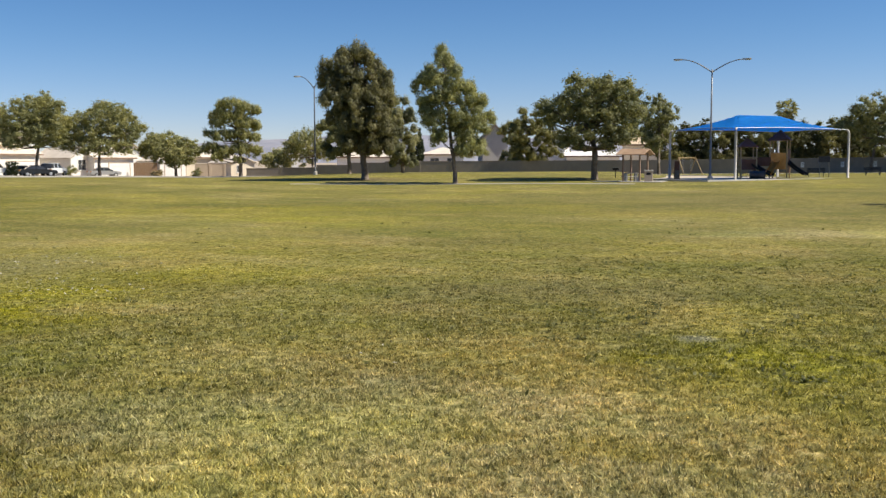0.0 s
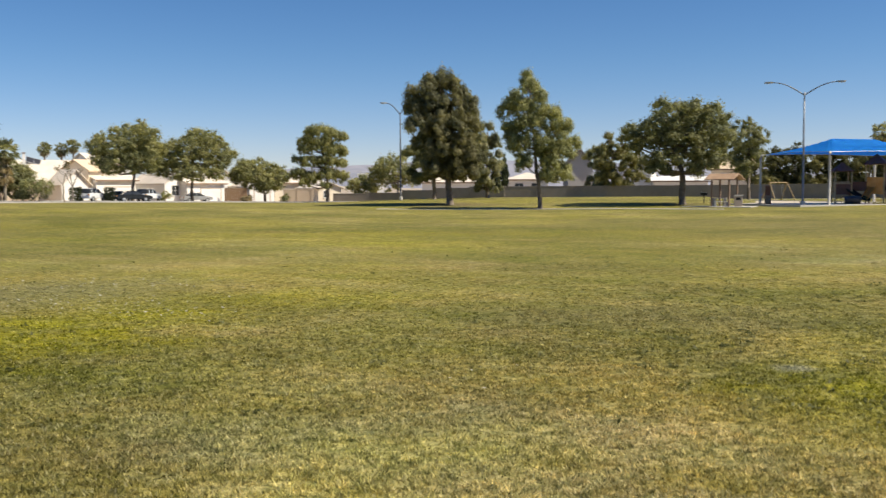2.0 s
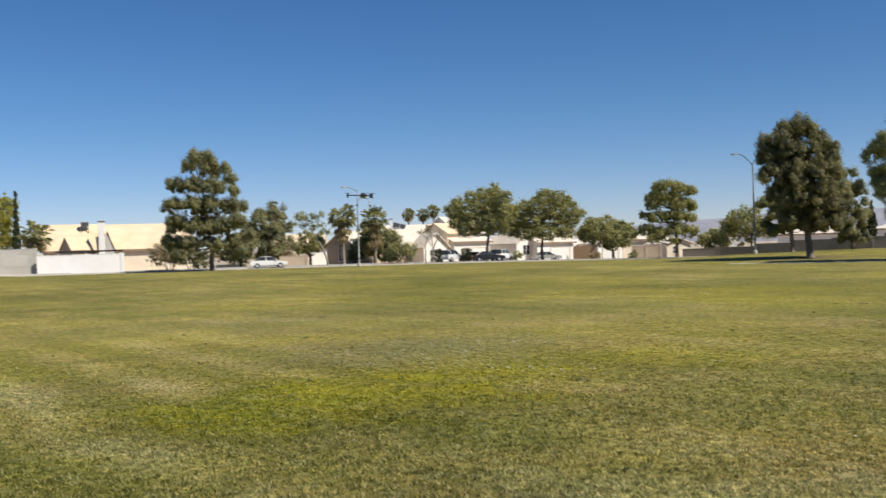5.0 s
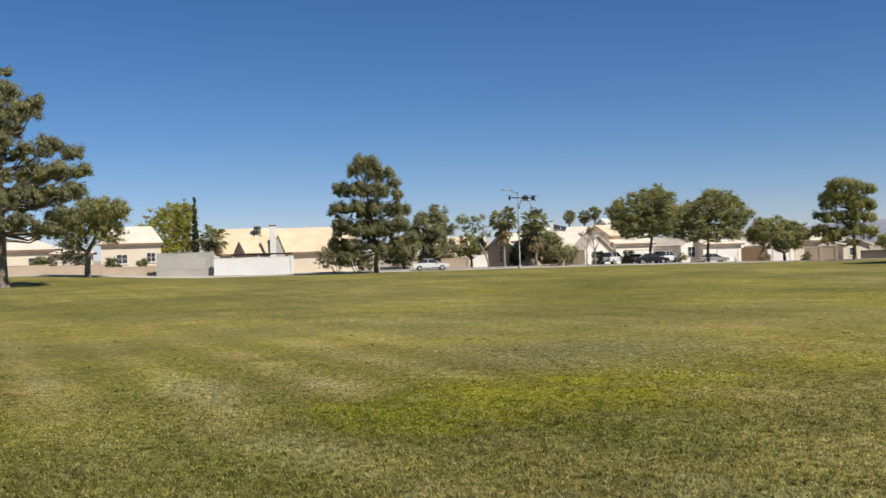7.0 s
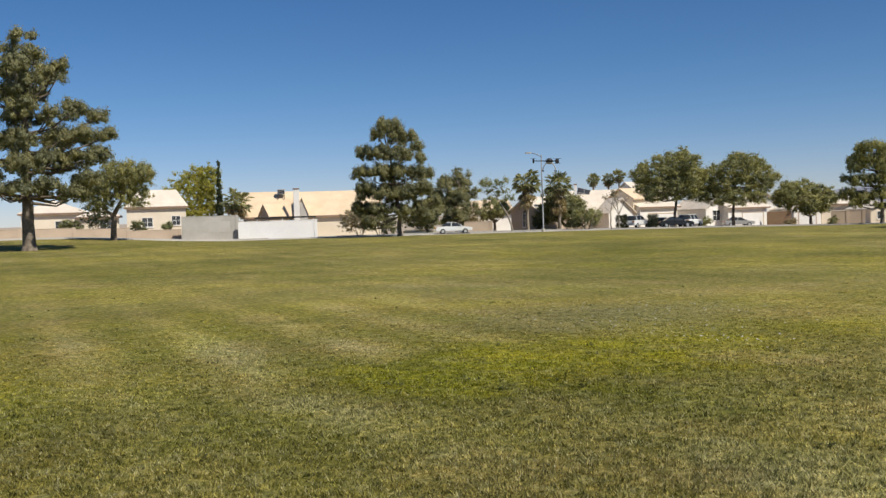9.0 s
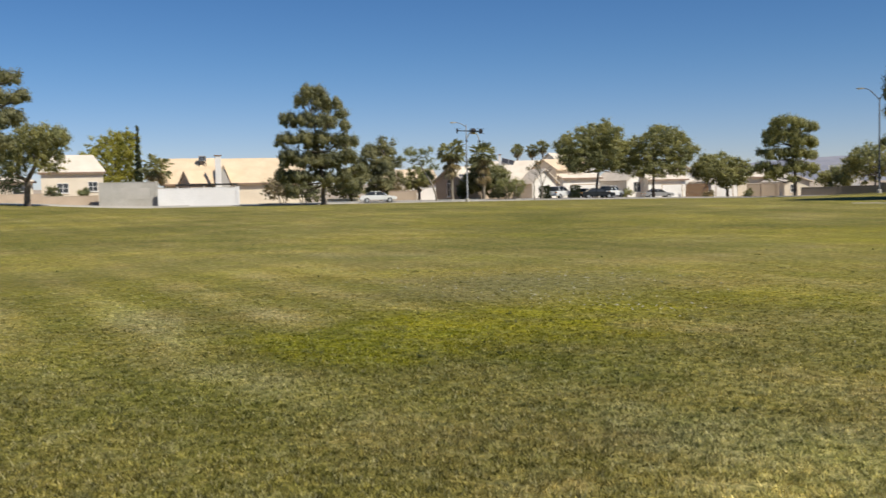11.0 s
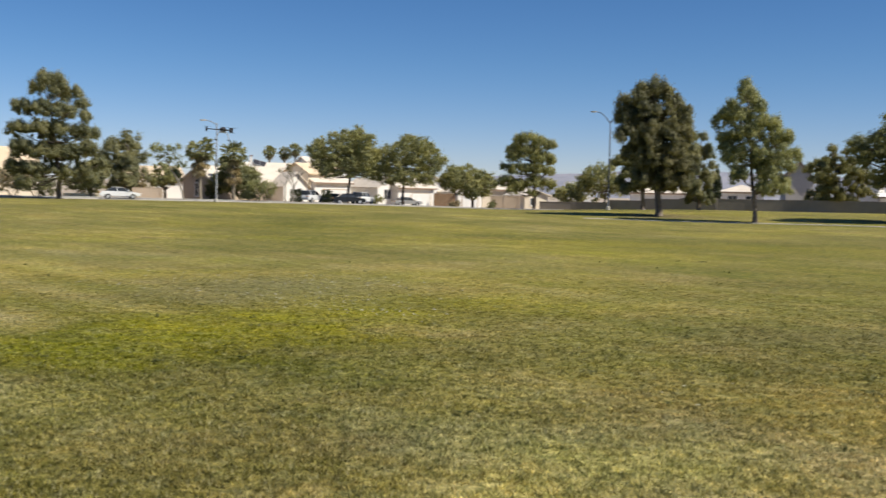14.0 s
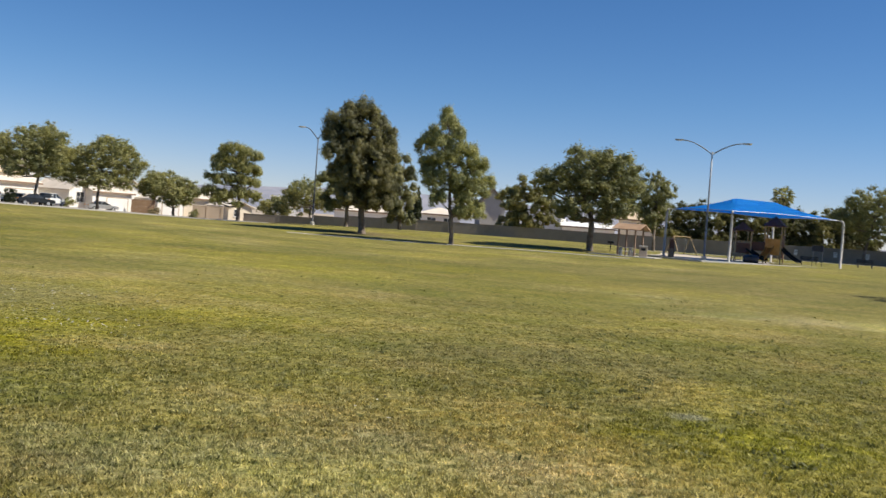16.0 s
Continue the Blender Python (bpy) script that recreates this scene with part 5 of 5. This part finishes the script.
def swing(az, d, w, turn, label):
    ob = thing("swing_set", base(az, d, turn), label, "swing set")
    h = 2.2
    part("top_bar", tube(bmesh.new(), [(-w / 2, 0, h), (w / 2, 0, h)], [0.05, 0.05], 10), PLAY_TAN, ob)
    for sx in (-1, 1):
        for sy in (-1, 1):
            part("leg", tube(bmesh.new(), [(sx * w / 2, 0, h), (sx * (w / 2 + 0.35), sy * 0.95, -0.1)], [0.06, 0.06], 10), PLAY_TAN, ob)
    for x in (-w / 4, w / 4):
        s = part("seat", boxed(x - 0.25, x + 0.25, -0.1, 0.1, 0.55, 0.6, 0.02), PLAY_DARK, ob)
        for q in (-0.22, 0.22):
            part("chain", tube(bmesh.new(), [(x + q, 0, 0.6), (x + q * 0.9, 0, h)], [0.012, 0.012], 5), STEEL, s)


swing(-13.85, 124, 4.6, 65, "tan steel swing set with dark seats")
post_info = thing("notice_board", base(-21.0, 108), "small dark notice board on two posts", "sign")
part("board", boxed(-0.55, 0.55, -0.03, 0.03, 1.5, 2.1, 0.01), PLAY_DARK, post_info)
for sx in (-0.45, 0.45):
    part("post", tube(bmesh.new(), [(sx, 0.06, -0.2), (sx, 0.06, 2.15)], [0.04, 0.04], 8), POLE_DARK, post_info)


def bench(az, d, turn):
    ob = thing("park_bench", base(az, d, turn), "dark slatted park bench beside the sand", "bench")
    for k in range(4):
        part("slat", boxed(-0.9, 0.9, -0.2 + k * 0.11, -0.11 + k * 0.11, 0.43, 0.47, 0.008), PLAY_DARK, ob)
    for k in range(3):
        part("back_slat", boxed(-0.9, 0.9, 0.24, 0.28, 0.55 + k * 0.13, 0.65 + k * 0.13, 0.008), PLAY_DARK, ob)
    for sx in (-0.7, 0.7):
        part("leg", box(boxed(sx - 0.03, sx + 0.03, -0.2, 0.24, -0.05, 0.43), sx - 0.03, sx + 0.03, 0.28, 0.32, -0.05, 0.98), POLE_DARK, ob)


bench(-20.6, 110, 0)
bench(-23.4, 118, 10)


# ---- picnic shelter and grill ----
def shelter():
    ob = thing("picnic_shelter", base(-11.0, 91, -24), "small picnic shelter with a tan pitched roof", "shelter")
    w, dp = 1.35, 1.25
    bm = bmesh.new()
    for g in (-1, 1):
        solid(bm, [(-w, g * 0.003, 2.86), (-w, g * dp, 2.36), (-w, g * dp, 2.43), (-w, g * 0.003, 2.94)], (2 * w, 0, 0))
    part("roof", bm, SHINGLE, ob, "sun-bleached tan shingle roof")
    for sx in (-0.8, 0.8):
        for sy in (-0.85, 0.85):
            part("post", boxed(sx - 0.07, sx + 0.07, sy - 0.07, sy + 0.07, -0.2, 2.46, 0.01), TILE_BROWN, ob)
    for sx in (-0.8, 0.8):
        part("beam", boxed(sx - 0.06, sx + 0.06, -dp + 0.35, dp - 0.35, 2.465, 2.52), TILE_BROWN, ob)


shelter()


def picnic_table(az, d, turn, label):
    ob = thing("picnic_table", base(az, d, turn), label, "picnic table", "tables at the shelter")
    part("tabletop", boxed(-0.75, 0.75, -0.38, 0.38, 0.7, 0.78, 0.02), CONCRETE, ob)
    for sx in (-0.45, 0.45):
        part("pedestal", boxed(sx - 0.12, sx + 0.12, -0.3, 0.3, -0.1, 0.7, 0.02), CONCRETE, ob)
    for sy in (-0.72, 0.72):
        b = part("bench", boxed(-0.75, 0.75, sy - 0.15, sy + 0.15, 0.4, 0.46, 0.015), CONCRETE, ob)
        for sx in (-0.5, 0.5):
            part("foot", boxed(sx - 0.08, sx + 0.08, sy - 0.12, sy + 0.12, -0.1, 0.4), CONCRETE, b)


picnic_table(-10.75, 91.5, 10, "concrete picnic table beneath the shelter")
bin1 = thing("litter_bin", base(-11.75, 90.5), "square pale concrete litter bin by the shelter", "litter bin")
part("body", boxed(-0.36, 0.36, -0.36, 0.36, -0.05, 0.95, 0.03), STUCCO_TAN, bin1)
part("lid", boxed(-0.4, 0.4, -0.4, 0.4, 0.953, 1.06, 0.03), CONCRETE, bin1)
part("opening", boxed(-0.2, 0.2, -0.375, -0.362, 0.62, 0.84), DARK, bin1)
slab = tagged(new("slab", mesh_of("slab", boxed(-3.4, 2.6, -2.0, 2.0, -0.2, 0.05, 0.01), CONCRETE)), "pale concrete slab under the picnic shelter", "paving", kind="structure")
slab.matrix_basis = base(-11.0, 91.2, -10)
grill = thing("park_grill", base(-9.9, 98), "black charcoal park grill on a post", "grill")
part("post", tube(bmesh.new(), [(0, 0, -0.2), (0, 0, 0.75)], [0.045, 0.045], 8), DARK, grill)
part("firebox", boxed(-0.3, 0.3, -0.22, 0.22, 0.752, 1.0, 0.02), DARK, grill)
part("grate", boxed(-0.28, 0.28, -0.2, 0.2, 1.002, 1.02), STEEL, grill)


pedestal = thing("utility_pedestal", base(-13.3, 98.6), "tall brown weathered utility pedestal beside a canopy post", "utility box")
bm = bmesh.new()
box(bm, -0.27, 0.27, -0.24, 0.24, -0.1, 1.8, 0.03)
for v in bm.verts:
    v.co.x, v.co.y = v.co.x * (1.1 - 0.16 * v.co.z), v.co.y * (1.1 - 0.16 * v.co.z)
part("cabinet", bm, PLAY_BROWN, pedestal)
part("cap", boxed(-0.25, 0.25, -0.22, 0.22, 1.802, 1.88, 0.02), TILE_BROWN, pedestal)
hatch = part("hatch", boxed(-0.2, 0.2, -0.30, -0.262, 0.15, 0.95, 0.01), TILE_BROWN, pedestal)
part("handle", boxed(0.12, 0.15, -0.325, -0.302, 0.5, 0.62), STEEL, hatch)
for az in (-19.9, -21.9, -23.5):
    x, y = at(az, fence_line(az) - 0.2)
    plate = thing("wall_sign", pose(x, y, gz(x, y), 0, 0, az), "small white sign fixed to the block wall", "sign", "signs on the block wall")
    part("plate", boxed(-0.22, 0.22, -0.02, 0.02, 0.75, 1.5, 0.01), WHITE_PAINT, plate)
    part("bar", box(boxed(-0.13, 0.13, -0.028, -0.022, 1.25, 1.33), -0.13, 0.13, -0.028, -0.022, 1.05, 1.1), POLE_DARK, plate)


# ---- vehicles ----
def car(m, kind, paint, label):
    """A car: body from its side outline, glasshouse, wheels with rims, lamps, plates left blank."""
    ob = thing("car", m, label, "car")
    body = {"sedan": [(-2.3, 0.35), (2.3, 0.35), (2.34, 0.62), (2.2, 0.8), (1.15, 0.93), (-1.55, 0.98), (-2.25, 0.95), (-2.36, 0.6)],
            "suv": [(-2.35, 0.42), (2.35, 0.42), (2.4, 0.75), (2.3, 1.02), (1.2, 1.12), (-2.25, 1.15), (-2.4, 0.7)],
            "pickup": [(-2.8, 0.5), (2.6, 0.5), (2.66, 0.85), (2.55, 1.1), (1.3, 1.18), (-2.75, 1.18), (-2.82, 0.7)]}[kind]
    cabin = {"sedan": [(1.1, 0.9), (0.35, 1.38), (-0.9, 1.43), (-1.75, 0.95)],
             "suv": [(1.15, 1.1), (0.45, 1.7), (-2.05, 1.74), (-2.28, 1.12)],
             "pickup": [(1.2, 1.16), (0.6, 1.78), (-0.75, 1.8), (-0.95, 1.16)]}[kind]
    hw = 0.9
    bm = solid(bmesh.new(), [(x, -hw, z) for x, z in body], (0, 2 * hw, 0))
    bmesh.ops.bevel(bm, geom=bm.edges[:], offset=0.07, segments=2, affect="EDGES")
    part("body", bm, paint, ob, smooth=False)
    cx = sum(p[0] for p in cabin) / 4
    bm = solid(bmesh.new(), [(x, -hw + 0.08, z) for x, z in cabin], (0, 2 * hw - 0.16, 0))
    for v in bm.verts:
        if v.co.z > 1.25:
            v.co.y *= 0.84
    bmesh.ops.bevel(bm, geom=bm.edges[:], offset=0.05, segments=2, affect="EDGES")
    part("glasshouse", bm, GLASS, ob)
    top = max(z for _, z in cabin)
    xs = sorted(x for x, z in cabin if z > top - 0.1)
    part("roof_panel", boxed(xs[0] - 0.02, xs[-1] + 0.02, -hw * 0.76, hw * 0.76, top - 0.02, top + 0.04, 0.02), paint, ob)
    for x in ([xs[-1] - 0.65] if kind != "suv" else [xs[-1] - 0.75, xs[0] + 0.6]):
        for s in (-1, 1):
            part("pillar", tube(bmesh.new(), [(x - 0.05, s * (hw - 0.07), body[4][1] - 0.02), (x, s * hw * 0.77, top)], [0.05, 0.04], 6), paint, ob)
    wx = 1.42 if kind != "pickup" else 1.7
    r = 0.33 if kind == "sedan" else 0.38
    for x in (-wx, wx):
        for s in (-1, 1):
            w = part("wheel", tube(bmesh.new(), [(x, s * (hw - 0.2), r), (x, s * (hw + 0.02), r)], [r, r], 18), RUBBER, ob)
            part("rim", tube(bmesh.new(), [(x, s * (hw + 0.022), r), (x, s * (hw + 0.035), r)], [r * 0.62, r * 0.55], 14), STEEL, w)
    z = body[2][1]
    for s in (-1, 1):
        part("headlight", boxed(body[2][0] - 0.12, body[2][0] - 0.01, s * 0.62 - 0.2, s * 0.62 + 0.2, z, z + 0.14, 0.02), WHITE_PAINT, ob)
        part("tail_light", boxed(body[-1][0] + 0.0, body[-1][0] + 0.12, s * 0.68 - 0.15, s * 0.68 + 0.15, z + 0.1, z + 0.28, 0.02), PLAY_ORANGE, ob)
        part("mirror", boxed(cabin[0][0] - 0.25, cabin[0][0] - 0.1, s * (hw + 0.06) - 0.08, s * (hw + 0.06) + 0.08, body[4][1] + 0.04, body[4][1] + 0.18, 0.02), paint, ob)
    return ob


def lifted(m, z):
    m.translation.z += z
    return m


car(lifted(base(34.75, 126, 3), 0.04), "sedan", CAR_WHITE, "white sedan on the residential street")
car(base(24.1, 143, 62), "suv", CAR_WHITE, "dusty white parked sport utility vehicle in a driveway")
car(base(21.2, 144, 66), "suv", CAR_WHITE, "white sport utility vehicle parked in a driveway")
car(base(21.95, 141, 8), "sedan", CAR_DARK, "low dark sedan parked beneath a street tree")
car(base(22.75, 146, 60), "sedan", CAR_WHITE, "white car parked before a garage")
car(base(18.7, 158, 20), "sedan", CAR_SILVER, "silver car parked before a white garage")

# ---- yard plants ----
ash(28.5, 146, 7.2, 6.6, 0.4, 80, LEAF_DARK, "dark leafy tree between two palms", n=7500, count=15)
ash(32.3, 144, 4.6, 5.2, 0.8, 81, LEAF_ASH, "green yard tree beside the thin street tree", n=3500)
ash(36.3, 136, 5.0, 5.0, 0.8, 82, LEAF_PINE, "low dark green tree beside the tall pine", n=3500)
grow("tree", base(25.55, 131), [(-0.7, 0, 4.2, 0.6, 0.6, 0.7), (0.5, 0, 4.6, 0.6, 0.6, 0.7), (0, 0.3, 3.8, 0.5, 0.5, 0.5)], (0.09, 2.2), LEAF_DRY, BARK_PALE, "bare young street tree with pale twigs", seed=83, n=160, size=0.2)
def clipped_hedge(az, d, w, deep, h, seed):
    """A square-cut block of hedge on short stems."""
    nr = np.random.default_rng(seed)
    ob = thing("hedge", base(az, d), "square-clipped dark green hedge beside a driveway", "hedge", "hedges by the driveway")
    spots = [(x * w * 0.3, y * deep * 0.3, h * z) for x in (-1, 0, 1) for y in (-1, 0, 1) for z in (0.22, 0.5, 0.8)]
    bm = bmesh.new()
    for x, y, z in spots:
        if z > h * 0.7:
            tube(bm, [(x * 0.4, y * 0.4, -0.2), (x * 0.8, y * 0.8, h * 0.4), (x, y, z)], [0.04, 0.03, 0.012], 5)
    part("stem", bm, BARK, ob)
    leaves = cloud(nr, [(*q, w * 0.22, deep * 0.22, h * 0.2) for q in spots], 1500, 0.15, 0.2, 1.3)
    crown = new("foliage", mesh_from("foliage", leaves, 3, LEAF_CYP))
    crown.parent = ob
    return ob


bush(26.9, 139, 4.6, 3.6, 84, LEAF_LIGHT, "loose grey-green yard shrub", n=1700)
for az, w in ((24.95, 1.7), (23.2, 1.5)):
    clipped_hedge(az, 141, w, 1.5, 1.95, int(az * 4))
bush(33.6, 143, 3.4, 3.9, 83, LEAF_DRY, "reddish brown dry shrub behind a yard wall", n=1800)
bush(40.3, 131, 5.4, 3.6, 87, LEAF_DRY, "dry twiggy brown shrub beside a cream wall", n=2600)
bush(39.1, 129, 4.6, 2.6, 88, LEAF_PINE, "low dark shrub beneath the pine", n=2200)
bush(36.6, 137.5, 6.0, 2.6, 98, LEAF_DARK, "dark shrubs behind a low cream wall", n=2400)
bush(52.6, 133, 1.9, 2.4, 89, LEAF_DARK, "round dark shrub before a cream house", n=1100)
bush(51.1, 133, 1.6, 2.5, 90, LEAF_LIGHT, "pale green shrub before a cream house", n=1000)
bush(56.0, 134, 3.0, 2.4, 91, LEAF_DARK, "dark shrubs in front of a bungalow", n=1400)
bush(54.7, 133.5, 4.6, 5.0, 92, LEAF_CYP, "tall dark shrub in front of a bungalow", n=1400)
bush(20.4, 163, 2.4, 1.7, 93, LEAF_LIGHT, "low grey-green shrub by a window", n=900)
bush(16.2, 160, 2.2, 1.2, 94, LEAF_DRY, "low brown shrub before a wooden gate", n=800)
bush(14.1, 158, 1.8, 1.5, 95, LEAF_DARK, "dark shrub beside a white garage", n=800)
bush(29.6, 146, 3.0, 2.7, 96, LEAF_HEDGE, "dark shrubs before a tan house", n=1500)
bush(28.05, 145, 3.6, 3.7, 99, LEAF_HEDGE, "tall dark shrub in a shaded front yard", n=2000)
bush(27.6, 140, 2.6, 1.6, 97, LEAF_DARK, "low dark shrubs beneath a palm", n=1000)


# ---- drone ----
def blade_pair(cx, cy, z, q):
    """A two-bladed propeller at rest."""
    out = [(-0.19, -0.006), (-0.13, -0.02), (-0.03, -0.011), (0.03, -0.011), (0.13, -0.014), (0.19, -0.004), (0.19, 0.006), (0.13, 0.02), (0.03, 0.011), (-0.03, 0.011), (-0.13, 0.014), (-0.19, 0.004)]
    return solid(bmesh.new(), [(cx + math.cos(q) * x - math.sin(q) * y, cy + math.sin(q) * x + math.cos(q) * y, z) for x, y in out], (0, 0, 0.006))


def drone(m):
    """Three arms, each with a motor above and one below, and two tall curved skids."""
    ob = thing("drone", m, "dark three-armed drone with paired propellers on tall curved skids, hovering", "drone")
    part("body", tube(bmesh.new(), [(0, 0, -0.04), (0, 0, -0.03), (0, 0, 0.03), (0, 0, 0.04)], [0.12, 0.15, 0.15, 0.12], 6), DARK, ob)
    part("canopy", tube(bmesh.new(), [(0, 0, 0.042), (0, 0, 0.075), (0, 0, 0.105)], [0.115, 0.1, 0.05], 16), PLAY_DARK, ob, smooth=True)
    part("battery", boxed(-0.1, 0.1, -0.05, 0.05, -0.115, -0.042, 0.015), SAND, ob, "pale tan battery slung beneath")
    for k in range(3):
        a = radians(170 + 120 * k)
        c, s = math.cos(a), math.sin(a)
        arm = part("arm", tube(bmesh.new(), [(c * 0.12, s * 0.12, 0), (c * 0.58, s * 0.58, 0.0)], [0.02, 0.018], 8), DARK, ob)
        part("motor", tube(bmesh.new(), [(c * 0.6, s * 0.6, -0.085), (c * 0.6, s * 0.6, -0.02), (c * 0.6, s * 0.6, 0.02), (c * 0.6, s * 0.6, 0.085)], [0.034, 0.036, 0.036, 0.034], 12), PLAY_DARK, arm)
        part("propeller", blade_pair(c * 0.6, s * 0.6, 0.088, a * 1.7 + 0.4), PLAY_DARK, arm)
        part("propeller", blade_pair(c * 0.6, s * 0.6, -0.094, a * 2.3 + 1.1), PLAY_DARK, arm)
    for sx in (-1, 1):
        skid = part("skid", tube(bmesh.new(), [(sx * 0.24, -0.24, -0.375), (sx * 0.24, 0.24, -0.375)], [0.012, 0.012], 8), STEEL, ob)
        for sy in (-0.11, 0.11):
            pts = [(sx * (0.09 + 0.15 * math.sin(t * math.pi / 2)), sy, -0.035 - 0.33 * t) for t in np.linspace(0, 1, 7)]
            part("landing_leg", tube(bmesh.new(), pts, [0.011] * 7, 6), STEEL, ob)
        for sy in (-0.2, 0.2):
            part("foam_foot", tube(bmesh.new(), [(sx * 0.24, sy - 0.045, -0.375), (sx * 0.24, sy + 0.045, -0.375)], [0.028, 0.028], 10), PLAY_DARK, skid)
    return ob


DRONE_D = 38.0
drone(pose(*at(29.3, DRONE_D), 2.0 + DRONE_D * math.tan(radians(3.3)), 4, 2, 35))


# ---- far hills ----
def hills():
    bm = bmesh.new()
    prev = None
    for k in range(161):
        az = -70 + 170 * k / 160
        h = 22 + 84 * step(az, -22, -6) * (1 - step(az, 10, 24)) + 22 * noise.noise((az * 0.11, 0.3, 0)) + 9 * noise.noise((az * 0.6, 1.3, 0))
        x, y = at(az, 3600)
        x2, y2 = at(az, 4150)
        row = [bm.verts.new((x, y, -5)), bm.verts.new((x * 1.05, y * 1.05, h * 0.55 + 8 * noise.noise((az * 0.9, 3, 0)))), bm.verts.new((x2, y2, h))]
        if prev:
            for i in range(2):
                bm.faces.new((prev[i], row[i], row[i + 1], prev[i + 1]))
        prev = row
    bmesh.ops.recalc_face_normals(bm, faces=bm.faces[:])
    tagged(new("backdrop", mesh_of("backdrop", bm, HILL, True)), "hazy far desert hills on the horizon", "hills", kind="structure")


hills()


# ---- turf ----
def turf(n=820000):
    """Short blades of cut grass all round the middle of the lawn, densest ahead, thinning out with distance."""
    rng = np.random.default_rng(5)
    k = n // 8
    q, k = n // 9 - k // 9, k // 9
    az = np.radians(np.concatenate([rng.uniform(-36, 70, q) + rng.normal(size=q) * 5, rng.uniform(-180, 180, k)]))
    r = np.concatenate([np.abs(3.6 + 22 * rng.uniform(0, 1, q) ** 1.75 + rng.normal(size=q) * 1.1), 14 * rng.uniform(0, 1, k) ** 0.6])
    who = np.repeat(np.arange(q + k), 9)
    az, r, n = az[who], r[who], 9 * (q + k)
    p = np.stack([-r * np.sin(az), r * np.cos(az), np.zeros(n)], 1)
    p[:, :2] += rng.normal(size=(n, 2)) * (0.016 + 0.0016 * r[:, None])
    h = rng.uniform(0.017, 0.050, (n, 1)) * rng.uniform(0.4, 1.45, q + k)[who][:, None] * np.clip(1.2 - r[:, None] / 24, 0.25, 1.0)
    a = rng.uniform(0, 2 * math.pi, n)
    w = np.stack([np.cos(a), np.sin(a), np.zeros(n)], 1) * (0.0046 + 0.00055 * r[:, None])
    lean = np.stack([rng.normal(size=n) * 0.55, rng.normal(size=n) * 0.55, np.full(n, 0.95)], 1)
    tip = p + lean * h
    p[:, 2] -= 0.004
    me = mesh_from("turf", np.stack([p - w, p + w, tip], 1).reshape(-1, 3), 3, BLADES)
    tagged(new("turf", me), "short dry and green blades of mown grass", "grass", kind="stuff")


turf()


def litter():
    """White flecks and dark tufts scattered on the turf."""
    rng = np.random.default_rng(9)
    out = []
    spots = [(26, 20.5, 4.2, 3.0, 330), (24.7, 18.2, 2.6, 1.1, 120), (21.4, 16.4, 1.1, 0.4, 50), (47.5, 18.9, 1.2, 0.8, 10), (2.6, 10.4, 1.0, 0.9, 10), (10, 14, 6, 3, 16)]
    for az, d, sx, sy, k in spots:
        x, y = at(az, d)
        for _ in range(k):
            c = np.array((x + rng.normal() * sx * 0.6, y + rng.normal() * sy * 0.6, 0.034 + rng.uniform(0, 0.02)))
            s = rng.uniform(0.011, 0.033)
            u = rng.normal(size=3)
            u[2] *= 0.35
            v = np.cross(u, (rng.normal() * 0.4, rng.normal() * 0.4, 1))
            u, v = u / np.linalg.norm(u) * s, v / np.linalg.norm(v) * s * 0.55
            out += [c - u, c - v * rng.uniform(0.5, 1), c + u, c + v]
    me = mesh_from("pale_flecks", np.array(out), 4, FLECK)
    tagged(new("pale_flecks", me), "small pale feathers and scraps lying on the grass", "litter", kind="stuff")


litter()


def weeds():
    """Low dark clumps of broad-leaved weeds in the turf."""
    rng = np.random.default_rng(12)
    out = []
    for k in range(330):
        if k < 130:
            az, d = rng.uniform(-24, -6), rng.uniform(9, 22)
        else:
            az, d = rng.uniform(-30, 66), rng.uniform(8, 34)
        x, y = at(az, d)
        r = rng.uniform(0.03, 0.10)
        for _ in range(int(rng.integers(6, 14))):
            c = np.array((x + rng.normal() * r, y + rng.normal() * r, rng.uniform(0.012, 0.04)))
            u = rng.normal(size=3)
            u[2] = abs(u[2]) * 0.5
            v = np.cross(u, (rng.normal() * 0.3, rng.normal() * 0.3, 1))
            u, v = u / np.linalg.norm(u) * 0.035, v / np.linalg.norm(v) * 0.016
            out += [c - u, c - v, c + u, c + v]
    tagged(new("weeds", mesh_from("weeds", np.array(out), 4, LEAF_WEED)), "low dark green weeds growing in the lawn", "weeds", kind="stuff")


weeds()
